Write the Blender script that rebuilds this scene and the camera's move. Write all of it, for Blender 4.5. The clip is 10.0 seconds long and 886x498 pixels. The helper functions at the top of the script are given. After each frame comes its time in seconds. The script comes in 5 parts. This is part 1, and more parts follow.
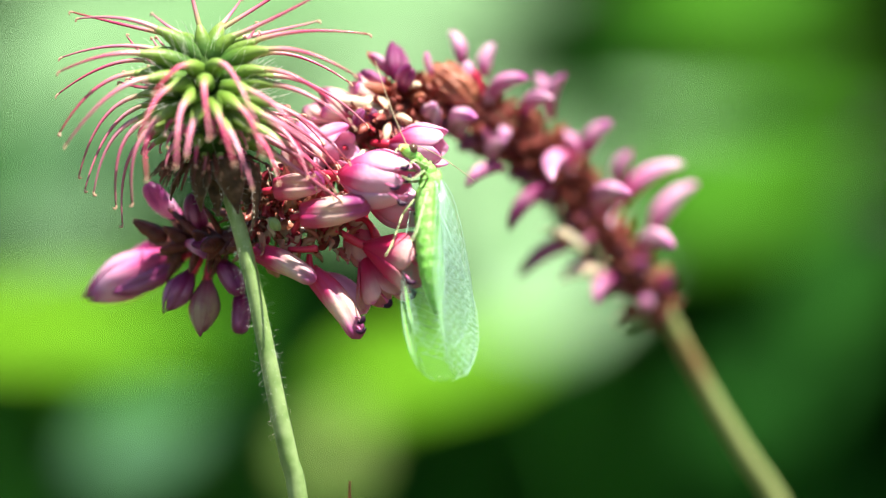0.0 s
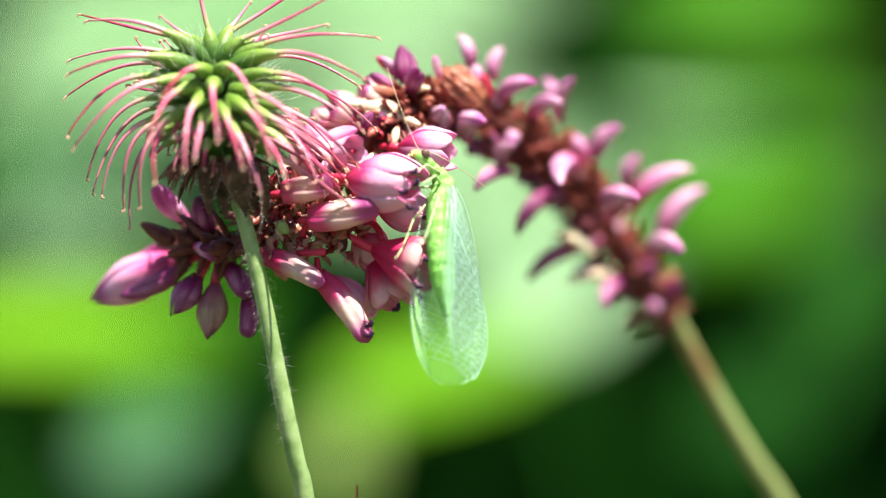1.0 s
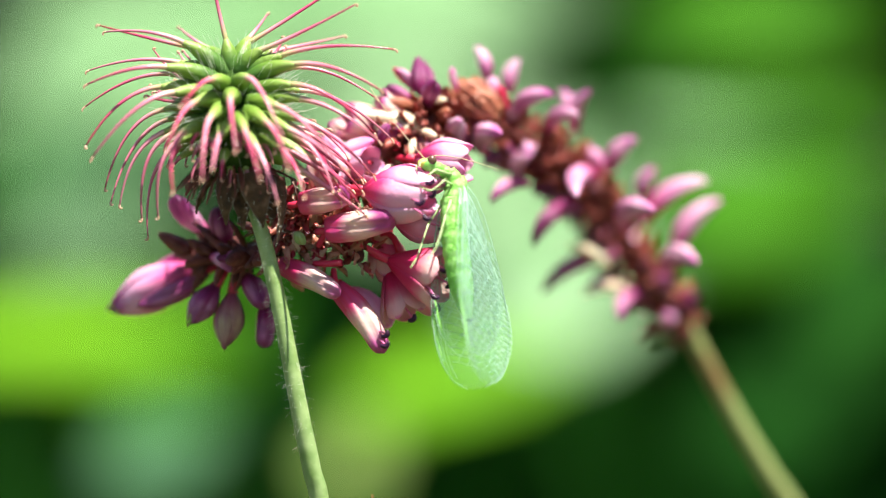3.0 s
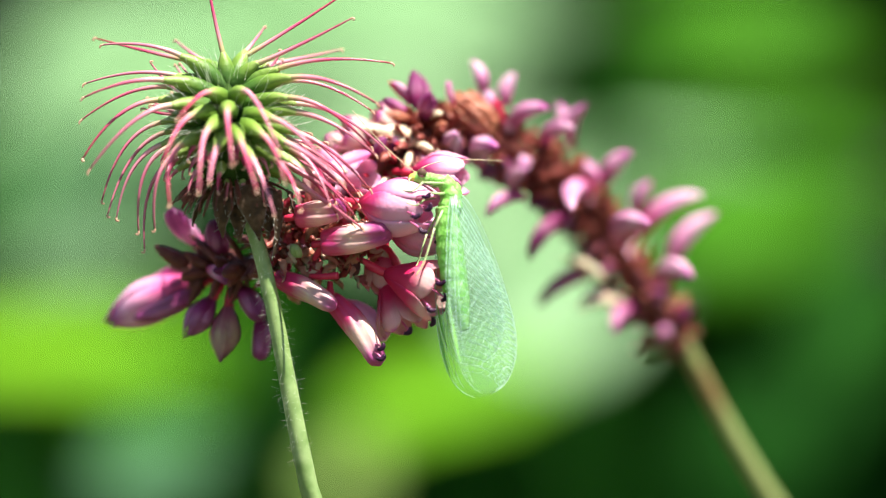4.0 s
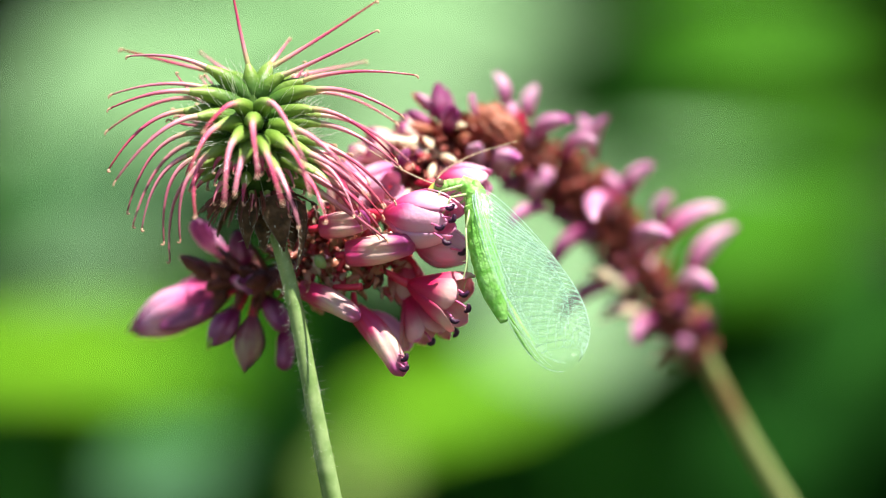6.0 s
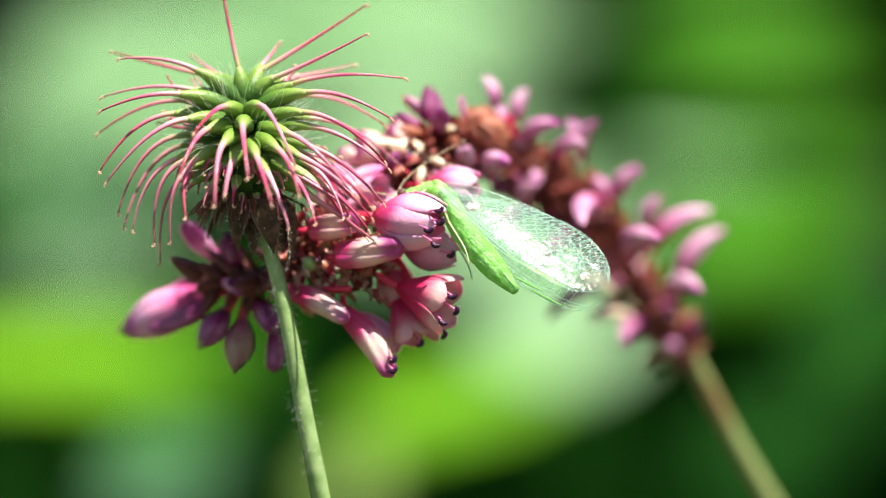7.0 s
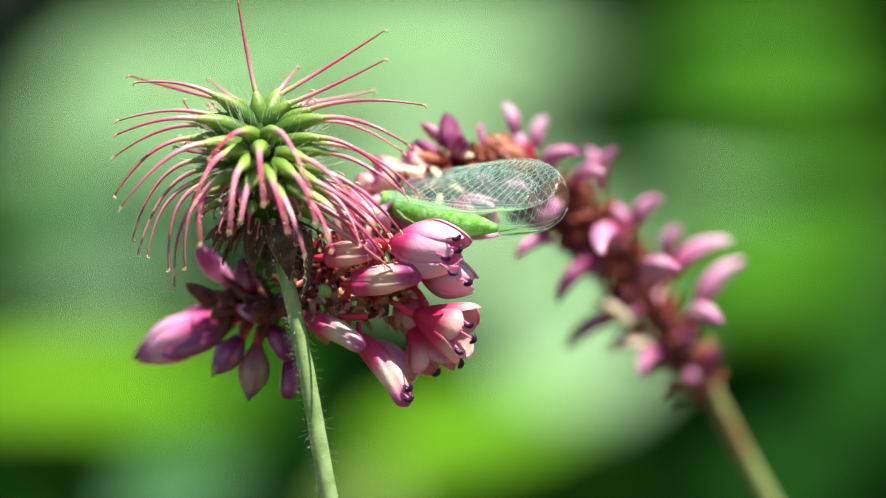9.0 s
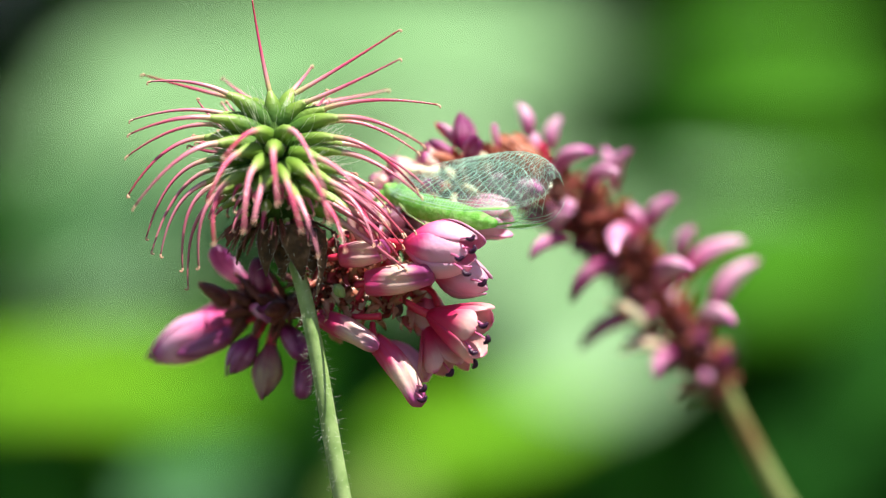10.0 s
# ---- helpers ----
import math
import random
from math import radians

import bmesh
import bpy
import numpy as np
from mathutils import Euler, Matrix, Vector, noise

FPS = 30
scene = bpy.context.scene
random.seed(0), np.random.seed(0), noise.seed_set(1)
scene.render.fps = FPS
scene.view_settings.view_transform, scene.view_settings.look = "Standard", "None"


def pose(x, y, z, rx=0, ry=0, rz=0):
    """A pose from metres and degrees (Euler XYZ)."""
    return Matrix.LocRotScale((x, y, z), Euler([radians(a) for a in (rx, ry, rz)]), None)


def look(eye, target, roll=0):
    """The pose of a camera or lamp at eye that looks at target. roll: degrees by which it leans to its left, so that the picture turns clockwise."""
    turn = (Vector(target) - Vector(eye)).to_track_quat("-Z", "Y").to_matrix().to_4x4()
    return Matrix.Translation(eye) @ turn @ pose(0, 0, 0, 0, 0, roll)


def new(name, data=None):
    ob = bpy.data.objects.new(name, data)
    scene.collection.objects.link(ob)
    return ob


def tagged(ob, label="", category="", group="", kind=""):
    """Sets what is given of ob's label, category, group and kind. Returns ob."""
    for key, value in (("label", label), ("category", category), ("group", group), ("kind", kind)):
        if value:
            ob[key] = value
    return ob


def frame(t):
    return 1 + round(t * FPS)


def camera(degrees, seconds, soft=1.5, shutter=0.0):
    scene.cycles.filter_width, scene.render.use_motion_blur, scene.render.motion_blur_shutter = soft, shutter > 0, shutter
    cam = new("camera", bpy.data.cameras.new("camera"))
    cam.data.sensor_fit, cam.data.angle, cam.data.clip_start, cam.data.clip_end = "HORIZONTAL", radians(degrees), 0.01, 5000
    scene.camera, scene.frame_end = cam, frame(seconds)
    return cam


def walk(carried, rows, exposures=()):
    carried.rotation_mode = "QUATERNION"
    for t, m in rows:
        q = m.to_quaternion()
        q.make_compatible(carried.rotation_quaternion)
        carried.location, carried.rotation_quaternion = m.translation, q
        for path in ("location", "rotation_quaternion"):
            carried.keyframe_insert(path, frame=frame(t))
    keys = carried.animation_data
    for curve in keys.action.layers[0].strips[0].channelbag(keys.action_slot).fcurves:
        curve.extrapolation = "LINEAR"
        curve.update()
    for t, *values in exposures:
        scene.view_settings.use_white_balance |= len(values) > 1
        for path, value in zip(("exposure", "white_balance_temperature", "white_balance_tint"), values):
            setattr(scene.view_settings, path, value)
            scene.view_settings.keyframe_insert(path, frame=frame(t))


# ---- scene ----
cam = camera(12.0, 10.0, 1.2)
walk(cam, [
    (0, pose(0.00131, -0.28001, 0.89953, 89.4800, 0.6757, -0.2802)),
    (0.5, pose(0.00093, -0.28046, 0.89914, 89.5831, 0.5748, -0.3835)),
    (1, pose(0.00104, -0.27965, 0.89965, 89.5091, 0.4807, -0.2229)),
    (1.5, pose(0.00090, -0.27951, 0.89937, 89.6023, 0.4454, -0.1741)),
    (2, pose(0.00071, -0.28089, 0.89939, 89.6729, 0.4332, -0.1566)),
    (2.5, pose(0.00079, -0.28052, 0.89979, 89.6250, 0.3061, -0.0477)),
    (4, pose(0.00055, -0.28136, 0.89955, 89.8637, 0.1691, -0.1534)),
    (4.5, pose(0.00031, -0.28083, 0.89982, 89.9956, 0.0083, -0.1598)),
    (5, pose(-0.00000, -0.28000, 0.90000, 90.0000, -0.0000, -0.0000)),
    (5.5, pose(-0.00065, -0.28130, 0.90001, 89.9289, 0.0055, -0.0448)),
    (7, pose(-0.00011, -0.28455, 0.89988, 89.9860, -0.1835, -0.1199)),
    (7.5, pose(0.00031, -0.28420, 0.89987, 90.1409, -0.4222, -0.0487)),
    (8, pose(0.00019, -0.28352, 0.89998, 90.2397, -0.5587, -0.0810)),
    (8.5, pose(0.00018, -0.28254, 0.89997, 90.3022, -0.7340, 0.0126)),
    (9, pose(0.00018, -0.28198, 0.90002, 90.3373, -0.7052, 0.1717)),
    (9.5, pose(0.00011, -0.28110, 0.90022, 90.3004, -0.8158, 0.2559)),
    (10, pose(0.00024, -0.28156, 0.90021, 90.2978, -0.8446, 0.3745)),
], [(0, 1.7), (2.5, 1.66), (5, 1.6), (7.5, 1.46), (10, 1.42)])
# a macro lens: sharp at 28 cm, about 20 mm wide opening
cam.data.dof.use_dof = True
cam.data.dof.focus_distance = 0.2815
cam.data.dof.aperture_fstop = 12.5

# ---------------------------------------------------------------- light
SUN = Vector((0.26, -0.28, 0.92)).normalized()
world = bpy.data.worlds.new("world")
scene.world = world
world.use_nodes = True
wn = world.node_tree
sky = wn.nodes.new("ShaderNodeTexSky")
sky.sky_type, sky.sun_disc = "NISHITA", False
sky.sun_elevation = math.asin(SUN.z)
sky.sun_rotation = math.atan2(SUN.x, SUN.y)
wn.links.new(sky.outputs[0], wn.nodes["Background"].inputs[0])
wn.nodes["Background"].inputs[1].default_value = 0.05
sun = new("sun", bpy.data.lights.new("sun", "SUN"))
sun.data.energy, sun.data.angle, sun.data.color = 5.0, radians(0.5), (1.0, 0.95, 0.86)
sun.matrix_world = look(SUN * 5, (0, 0, 0))


# ---------------------------------------------------------------- small tools
def mm(x, y, z):
    """Millimetres, z counted from the flowers' height of 0.9 m."""
    return Vector((x, y, z + 900.0)) / 1000.0


def thing(name, at, label, category, group="", kind=""):
    ob = new(name)
    ob.location = at
    ob.empty_display_size = 0.005
    return tagged(ob, label, category, group, kind)


def root_of(ob):
    while ob.parent:
        ob = ob.parent
    return ob


def part(name, bm, material, parent, label="", kind="", smooth=True):
    """One mesh object under a thing or a part; the bmesh is in the thing's own space shifted to the world."""
    me = bpy.data.meshes.new(name)
    if parent:
        bmesh.ops.translate(bm, verts=bm.verts, vec=-root_of(parent).location)
    bm.to_mesh(me)
    bm.free()
    if smooth:
        me.polygons.foreach_set("use_smooth", [True] * len(me.polygons))
    me.materials.append(material)
    ob = new(name, me)
    ob.parent = parent
    return tagged(ob, label, "", "", kind)


def bez(a, b, c, n):
    return [a * (1 - t) ** 2 + b * 2 * t * (1 - t) + c * t * t for t in (i / n for i in range(n + 1))]


def glide(points, n):
    """A smooth line through the points (Catmull-Rom), n steps to a span."""
    p = [points[0] * 2 - points[1], *points, points[-1] * 2 - points[-2]]
    out = []
    for i in range(1, len(p) - 2):
        for j in range(n):
            t = j / n
            out.append(0.5 * (2 * p[i] + (p[i + 1] - p[i - 1]) * t + (2 * p[i - 1] - 5 * p[i] + 4 * p[i + 1] - p[i + 2]) * t * t
                              + (3 * p[i] - p[i - 1] - 3 * p[i + 1] + p[i + 2]) * t ** 3))
    out.append(points[-1].copy())
    return out


def tube(bm, line, radii, sides=8, lobes=0, depth=0.0, flat=1.0, side=None):
    """A round (or lobed, or flattened) tube along a line; the layer 'along' runs from 0 to 1 over its length."""
    lay = bm.verts.layers.float.get("along") or bm.verts.layers.float.new("along")
    lay2 = bm.verts.layers.float.get("across") or bm.verts.layers.float.new("across")
    n = len(line)
    u = None
    rings = []
    for i, p in enumerate(line):
        d = (line[min(i + 1, n - 1)] - line[max(i - 1, 0)]).normalized()
        if u is None:
            u = (side or d.orthogonal()).copy()
        u = (u - d * u.dot(d)).normalized()
        v = d.cross(u)
        r = radii(i / (n - 1)) if callable(radii) else radii[i]
        ring = []
        for s in range(sides):
            a = 2 * math.pi * s / sides
            q = r * (1 - depth * (0.5 + 0.5 * math.cos(lobes * a))) if lobes else r
            w = bm.verts.new(p + u * (q * math.cos(a)) + v * (q * flat * math.sin(a)))
            w[lay], w[lay2] = i / (n - 1), abs(2 * s / sides - 1)
            ring.append(w)
        rings.append(ring)
    for a, b in zip(rings, rings[1:]):
        for s in range(sides):
            bm.faces.new((a[s], a[(s + 1) % sides], b[(s + 1) % sides], b[s]))
    bm.faces.new(rings[0][::-1])
    bm.faces.new(rings[-1])
    return rings


def sheet(bm, grid, thick):
    """A blade with thickness over a grid of places; rows run along it."""
    lay = bm.verts.layers.float.get("along") or bm.verts.layers.float.new("along")
    lay2 = bm.verts.layers.float.get("across") or bm.verts.layers.float.new("across")
    rows, cols = len(grid), len(grid[0])
    def nrm(i, j):
        a = grid[min(i + 1, rows - 1)][j] - grid[max(i - 1, 0)][j]
        b = grid[i][min(j + 1, cols - 1)] - grid[i][max(j - 1, 0)]
        c = a.cross(b)
        return c.normalized() if c.length > 1e-14 else Vector((0, 0, 1))
    tops, bots = [], []
    for i in range(rows):
        ta, ba = [], []
        for j in range(cols):
            e = math.sin(math.pi * j / (cols - 1)) * 0.8 + 0.2
            o = nrm(i, j) * (thick * 0.5 * e)
            for store, w in ((ta, bm.verts.new(grid[i][j] + o)), (ba, bm.verts.new(grid[i][j] - o))):
                w[lay], w[lay2] = i / (rows - 1), j / (cols - 1)
                store.append(w)
        tops.append(ta)
        bots.append(ba)
    for i in range(rows - 1):
        for j in range(cols - 1):
            bm.faces.new((tops[i][j], tops[i][j + 1], tops[i + 1][j + 1], tops[i + 1][j]))
            bm.faces.new((bots[i][j], bots[i + 1][j], bots[i + 1][j + 1], bots[i][j + 1]))
        for j, flip in ((0, False), (cols - 1, True)):
            q = [tops[i][j], tops[i + 1][j], bots[i + 1][j], bots[i][j]]
            bm.faces.new(q[::-1] if flip else q)
    for i, flip in ((0, True), (rows - 1, False)):
        for j in range(cols - 1):
            q = [tops[i][j], tops[i][j + 1], bots[i][j + 1], bots[i][j]]
            bm.faces.new(q[::-1] if flip else q)


# ---------------------------------------------------------------- materials
def ramp(nt, stops, fac):
    r = nt.nodes.new("ShaderNodeValToRGB")
    while len(r.color_ramp.elements) < len(stops):
        r.color_ramp.elements.new(0.5)
    for e, (p, c) in zip(r.color_ramp.elements, stops):
        e.position, e.color = p, (*c, 1)
    nt.links.new(fac, r.inputs[0])
    return r.outputs[0]


def mix(nt, fac, a, b, mode="MIX"):
    m = nt.nodes.new("ShaderNodeMix")
    m.data_type, m.blend_type = "RGBA", mode
    for sock, val in ((m.inputs[0], fac), (m.inputs[6], a), (m.inputs[7], b)):
        if isinstance(val, (int, float)):
            sock.default_value = val
        elif isinstance(val, tuple):
            sock.default_value = (*val, 1)
        else:
            nt.links.new(val, sock)
    return m.outputs[2]


def math_node(nt, op, a, b=0.0):
    m = nt.nodes.new("ShaderNodeMath")
    m.operation = op
    for sock, val in ((m.inputs[0], a), (m.inputs[1], b)):
        if isinstance(val, (int, float)):
            sock.default_value = val
        else:
            nt.links.new(val, sock)
    return m.outputs[0]


def noise_node(nt, size, detail=3.0):
    """Noise whose grain is `size` metres."""
    tc = nt.nodes.new("ShaderNodeTexCoord")
    n = nt.nodes.new("ShaderNodeTexNoise")
    n.inputs["Scale"].default_value = 1.0 / size
    n.inputs["Detail"].default_value = detail
    nt.links.new(tc.outputs["Object"], n.inputs["Vector"])
    return n.outputs[0]


def attr(nt, name):
    a = nt.nodes.new("ShaderNodeAttribute")
    a.attribute_name = name
    return a.outputs["Fac"]


def stuff_of(name, colour, rough=0.5, through_light=0.0, through_colour=None, bump=None, gloss=0.5, sheen=0.0):
    """A material: colour is a function of the node tree that gives a socket (or a plain colour)."""
    m = bpy.data.materials.new(name)
    m.use_nodes = True
    nt = m.node_tree
    p = nt.nodes["Principled BSDF"]
    c = colour(nt) if callable(colour) else colour
    if isinstance(c, tuple):
        p.inputs["Base Color"].default_value = (*c, 1)
    else:
        nt.links.new(c, p.inputs["Base Color"])
    p.inputs["Roughness"].default_value = rough
    p.inputs["Specular IOR Level"].default_value = gloss
    if sheen:
        p.inputs["Sheen Weight"].default_value = sheen
    if bump:
        b = nt.nodes.new("ShaderNodeBump")
        b.inputs["Strength"].default_value, b.inputs["Distance"].default_value = bump[1], bump[2]
        nt.links.new(noise_node(nt, bump[0]), b.inputs["Height"])
        nt.links.new(b.outputs[0], p.inputs["Normal"])
    if through_light:
        t = nt.nodes.new("ShaderNodeBsdfTranslucent")
        tcol = through_colour or c
        if isinstance(tcol, tuple):
            t.inputs[0].default_value = (*tcol, 1)
        else:
            nt.links.new(tcol, t.inputs[0])
        s = nt.nodes.new("ShaderNodeMixShader")
        s.inputs[0].default_value = through_light
        nt.links.new(p.outputs[0], s.inputs[1])
        nt.links.new(t.outputs[0], s.inputs[2])
        nt.links.new(s.outputs[0], nt.nodes["Material Output"].inputs[0])
    return m


def island_random(nt):
    return nt.nodes.new("ShaderNodeNewGeometry").outputs["Random Per Island"]


def own_random(nt):
    return nt.nodes.new("ShaderNodeObjectInfo").outputs["Random"]


def streaks(nt, fine, seed_shift=0.0):
    """Fine lines that run the length of a petal."""
    c = nt.nodes.new("ShaderNodeCombineXYZ")
    nt.links.new(math_node(nt, "MULTIPLY", attr(nt, "across"), fine), c.inputs[0])
    nt.links.new(math_node(nt, "MULTIPLY", attr(nt, "along"), 1.6), c.inputs[1])
    nt.links.new(math_node(nt, "ADD", math_node(nt, "MULTIPLY", own_random(nt), 20.0), seed_shift), c.inputs[2])
    n = nt.nodes.new("ShaderNodeTexNoise")
    n.inputs["Scale"].default_value, n.inputs["Detail"].default_value = 1.0, 3.0
    nt.links.new(c.outputs[0], n.inputs["Vector"])
    return n.outputs[0]


def tepal_colour(stops, streak, amount, edge):
    """Colour along a petal, with tongues, fine veins, flecks and darker rims."""
    def make(nt):
        along = attr(nt, "along")
        wob = math_node(nt, "ADD", along, math_node(nt, "MULTIPLY", math_node(nt, "SUBTRACT", streaks(nt, 3.0), 0.5), 0.34))
        shift = math_node(nt, "ADD", wob, math_node(nt, "MULTIPLY", math_node(nt, "SUBTRACT", own_random(nt), 0.5), 0.2))
        base = ramp(nt, stops, shift)
        veins = ramp(nt, [(0.5, (0, 0, 0)), (0.62, (1, 1, 1))], streaks(nt, 14.0, 5.0))
        flecks = ramp(nt, [(0.55, (0, 0, 0)), (0.68, (1, 1, 1))], noise_node(nt, 0.0011, 5.0))
        rim = math_node(nt, "POWER", math_node(nt, "ABSOLUTE", math_node(nt, "SUBTRACT", math_node(nt, "MULTIPLY", attr(nt, "across"), 2.0), 1.0)), 7.0)
        m = mix(nt, math_node(nt, "MULTIPLY", veins, amount * 0.7), base, streak)
        m = mix(nt, math_node(nt, "MULTIPLY", flecks, amount), m, streak)
        blotch = ramp(nt, [(0.5, (0, 0, 0)), (0.64, (1, 1, 1))], noise_node(nt, 0.0028, 2.0))
        m = mix(nt, math_node(nt, "MULTIPLY", math_node(nt, "MULTIPLY", blotch, along), amount * 1.6), m, streak)
        return mix(nt, math_node(nt, "MULTIPLY", rim, edge), m, streak)
    return make


def petal_material(name, stops, streak, amount, thru_light, thru, edge=0.5):
    return stuff_of(name, tepal_colour(stops, streak, amount, edge), 0.42, thru_light, thru, bump=(0.00035, 0.3, 0.00015), gloss=0.4)


MAT_PINK = petal_material("pink_tepal", [(0.0, (0.54, 0.006, 0.08)), (0.14, (0.64, 0.06, 0.24)), (0.32, (0.77, 0.37, 0.56)), (0.74, (0.85, 0.58, 0.71)), (1.0, (0.66, 0.22, 0.5))],
                          (0.62, 0.16, 0.42), 0.12, 0.32, (0.9, 0.34, 0.58), 0.3)
MAT_CREAM = petal_material("cream_pink_tepal", [(0.0, (0.46, 0.004, 0.07)), (0.25, (0.56, 0.02, 0.13)), (0.35, (0.64, 0.32, 0.34)), (0.5, (0.74, 0.6, 0.46)), (0.72, (0.68, 0.44, 0.42)), (0.86, (0.42, 0.08, 0.26)), (1.0, (0.22, 0.02, 0.14))],
                           (0.42, 0.08, 0.27), 0.34, 0.28, (0.86, 0.42, 0.42), 0.25)
MAT_RUBY = petal_material("ruby_based_tepal", [(0.0, (0.5, 0.003, 0.05)), (0.28, (0.6, 0.014, 0.11)), (0.44, (0.68, 0.2, 0.27)), (0.6, (0.8, 0.54, 0.5)), (0.9, (0.78, 0.52, 0.5)), (1.0, (0.56, 0.14, 0.32))],
                          (0.56, 0.1, 0.24), 0.16, 0.38, (0.9, 0.32, 0.48), 0.3)
MAT_BLUSH = petal_material("sunlit_pink_tepal", [(0.0, (0.2, 0.01, 0.06)), (0.14, (0.76, 0.12, 0.34)), (0.28, (0.86, 0.38, 0.6)), (0.48, (0.86, 0.5, 0.7)), (0.64, (0.56, 0.16, 0.42)), (0.82, (0.12, 0.01, 0.09))],
                           (0.46, 0.1, 0.32), 0.2, 0.35, (0.88, 0.34, 0.6), 0.5)
MAT_PURPLE = petal_material("purple_tepal", [(0.0, (0.1, 0.006, 0.03)), (0.25, (0.3, 0.03, 0.15)), (0.48, (0.5, 0.2, 0.34)), (0.66, (0.44, 0.15, 0.31)), (0.84, (0.22, 0.03, 0.15)), (1.0, (0.06, 0.005, 0.045))],
                            (0.16, 0.012, 0.09), 0.5, 0.25, (0.62, 0.1, 0.34), 0.8)
MAT_PALE = petal_material("pale_pink_tepal", [(0.0, (0.3, 0.01, 0.05)), (0.2, (0.42, 0.06, 0.17)), (0.45, (0.56, 0.24, 0.4)), (0.8, (0.7, 0.46, 0.58)), (1.0, (0.4, 0.1, 0.3))],
                          (0.42, 0.07, 0.26), 0.38, 0.14, (0.78, 0.18, 0.42))
MAT_OLIVE = petal_material("olive_pink_tepal", [(0.0, (0.3, 0.02, 0.06)), (0.25, (0.42, 0.12, 0.16)), (0.5, (0.46, 0.36, 0.22)), (0.8, (0.4, 0.24, 0.2)), (1.0, (0.22, 0.03, 0.1))],
                           (0.26, 0.03, 0.12), 0.5, 0.3, (0.6, 0.35, 0.2))
MAT_HUSK = stuff_of("cream_husk", lambda nt: ramp(nt, [(0.3, (0.7, 0.5, 0.34)), (0.7, (0.85, 0.8, 0.58))], noise_node(nt, 0.001, 3.0)), 0.4, 0.3, bump=(0.0004, 0.4, 0.0002))
MAT_DRY = stuff_of("dry_orange_floret", lambda nt: ramp(nt, [(0.3, (0.26, 0.06, 0.03)), (0.7, (0.58, 0.22, 0.13))], noise_node(nt, 0.0007, 4.0)), 0.4, 0.25, bump=(0.0004, 0.6, 0.0002))
MAT_BRACT = stuff_of("brown_bract", lambda nt: mix(nt, island_random(nt), ramp(nt, [(0.3, (0.08, 0.014, 0.01)), (0.7, (0.28, 0.05, 0.03))], noise_node(nt, 0.0009, 4.0)),
                                                   ramp(nt, [(0.3, (0.26, 0.04, 0.035)), (0.7, (0.46, 0.14, 0.1))], noise_node(nt, 0.0013, 4.0))), 0.45, 0.25, bump=(0.0004, 0.5, 0.0002))
MAT_BRACT_NEAR = stuff_of("dry_bract", lambda nt: ramp(nt, [(0.0, (0.14, 0.03, 0.02)), (0.25, (0.3, 0.05, 0.035)), (0.45, (0.56, 0.04, 0.09)), (0.66, (0.5, 0.17, 0.11)), (0.86, (0.62, 0.34, 0.24)), (1.0, (0.8, 0.66, 0.52))],
                                                      math_node(nt, "ADD", own_random(nt), math_node(nt, "MULTIPLY", math_node(nt, "SUBTRACT", noise_node(nt, 0.0009, 4.0), 0.5), 0.5))), 0.2, 0.3, bump=(0.0003, 0.6, 0.0002))
# Lowered further because the drooping bracts wear it as painted shade.
MAT_RACHIS = stuff_of("brown_red_axis", lambda nt: ramp(nt, [(0.3, (0.06, 0.012, 0.01)), (0.7, (0.2, 0.045, 0.03))], noise_node(nt, 0.0012, 4.0)), 0.6, bump=(0.0005, 0.8, 0.0003))
MAT_ANTHER = stuff_of("dark_anther", lambda nt: ramp(nt, [(0.35, (0.012, 0.004, 0.014)), (0.75, (0.06, 0.015, 0.05))], noise_node(nt, 0.0003)), 0.35, bump=(0.0002, 0.5, 0.0001), gloss=0.2)
MAT_FILAMENT = stuff_of("pink_filament", (0.75, 0.2, 0.42), 0.4, 0.3)
MAT_STALK = stuff_of("red_flower_stalk", (0.62, 0.03, 0.08), 0.35, 0.2)
MAT_STEM = stuff_of("green_stem", lambda nt: ramp(nt, [(0.3, (0.14, 0.24, 0.06)), (0.7, (0.31, 0.42, 0.17))], noise_node(nt, 0.0015, 4.0)), 0.42, 0.1, bump=(0.0005, 0.16, 0.0002))
MAT_STEM_BROWN = stuff_of("olive_stem", lambda nt: mix(nt, ramp(nt, [(0.57, (0, 0, 0)), (0.72, (1, 1, 1))], noise_node(nt, 0.006, 4.0)), (0.2, 0.24, 0.075), (0.16, 0.075, 0.025)), 0.5, 0.0, bump=(0.0005, 0.4, 0.0002))
# Darkens towards the root: shade deep between the seeds, put into the colour.
MAT_ACHENE = stuff_of("green_achene_root_shade", lambda nt: ramp(nt, [(0.0, (0.02, 0.05, 0.006)), (0.4, (0.05, 0.13, 0.012)), (0.75, (0.15, 0.25, 0.03)), (1.0, (0.26, 0.35, 0.09))], attr(nt, "along")), 0.5, 0.08, bump=(0.0003, 0.4, 0.00015))
MAT_STYLE = stuff_of("pink_style", lambda nt: mix(nt, math_node(nt, "MULTIPLY", own_random(nt), 0.45),
                                                 ramp(nt, [(0.0, (0.26, 0.35, 0.09)), (0.1, (0.46, 0.36, 0.17)), (0.24, (0.68, 0.24, 0.28)), (0.5, (0.54, 0.045, 0.14)), (1.0, (0.28, 0.012, 0.025))], attr(nt, "along")), (0.8, 0.42, 0.52)), 0.24, 0.15, bump=(0.0002, 0.3, 0.0001))
MAT_HOOK = stuff_of("pale_hook", (0.7, 0.42, 0.3), 0.25, 0.3)
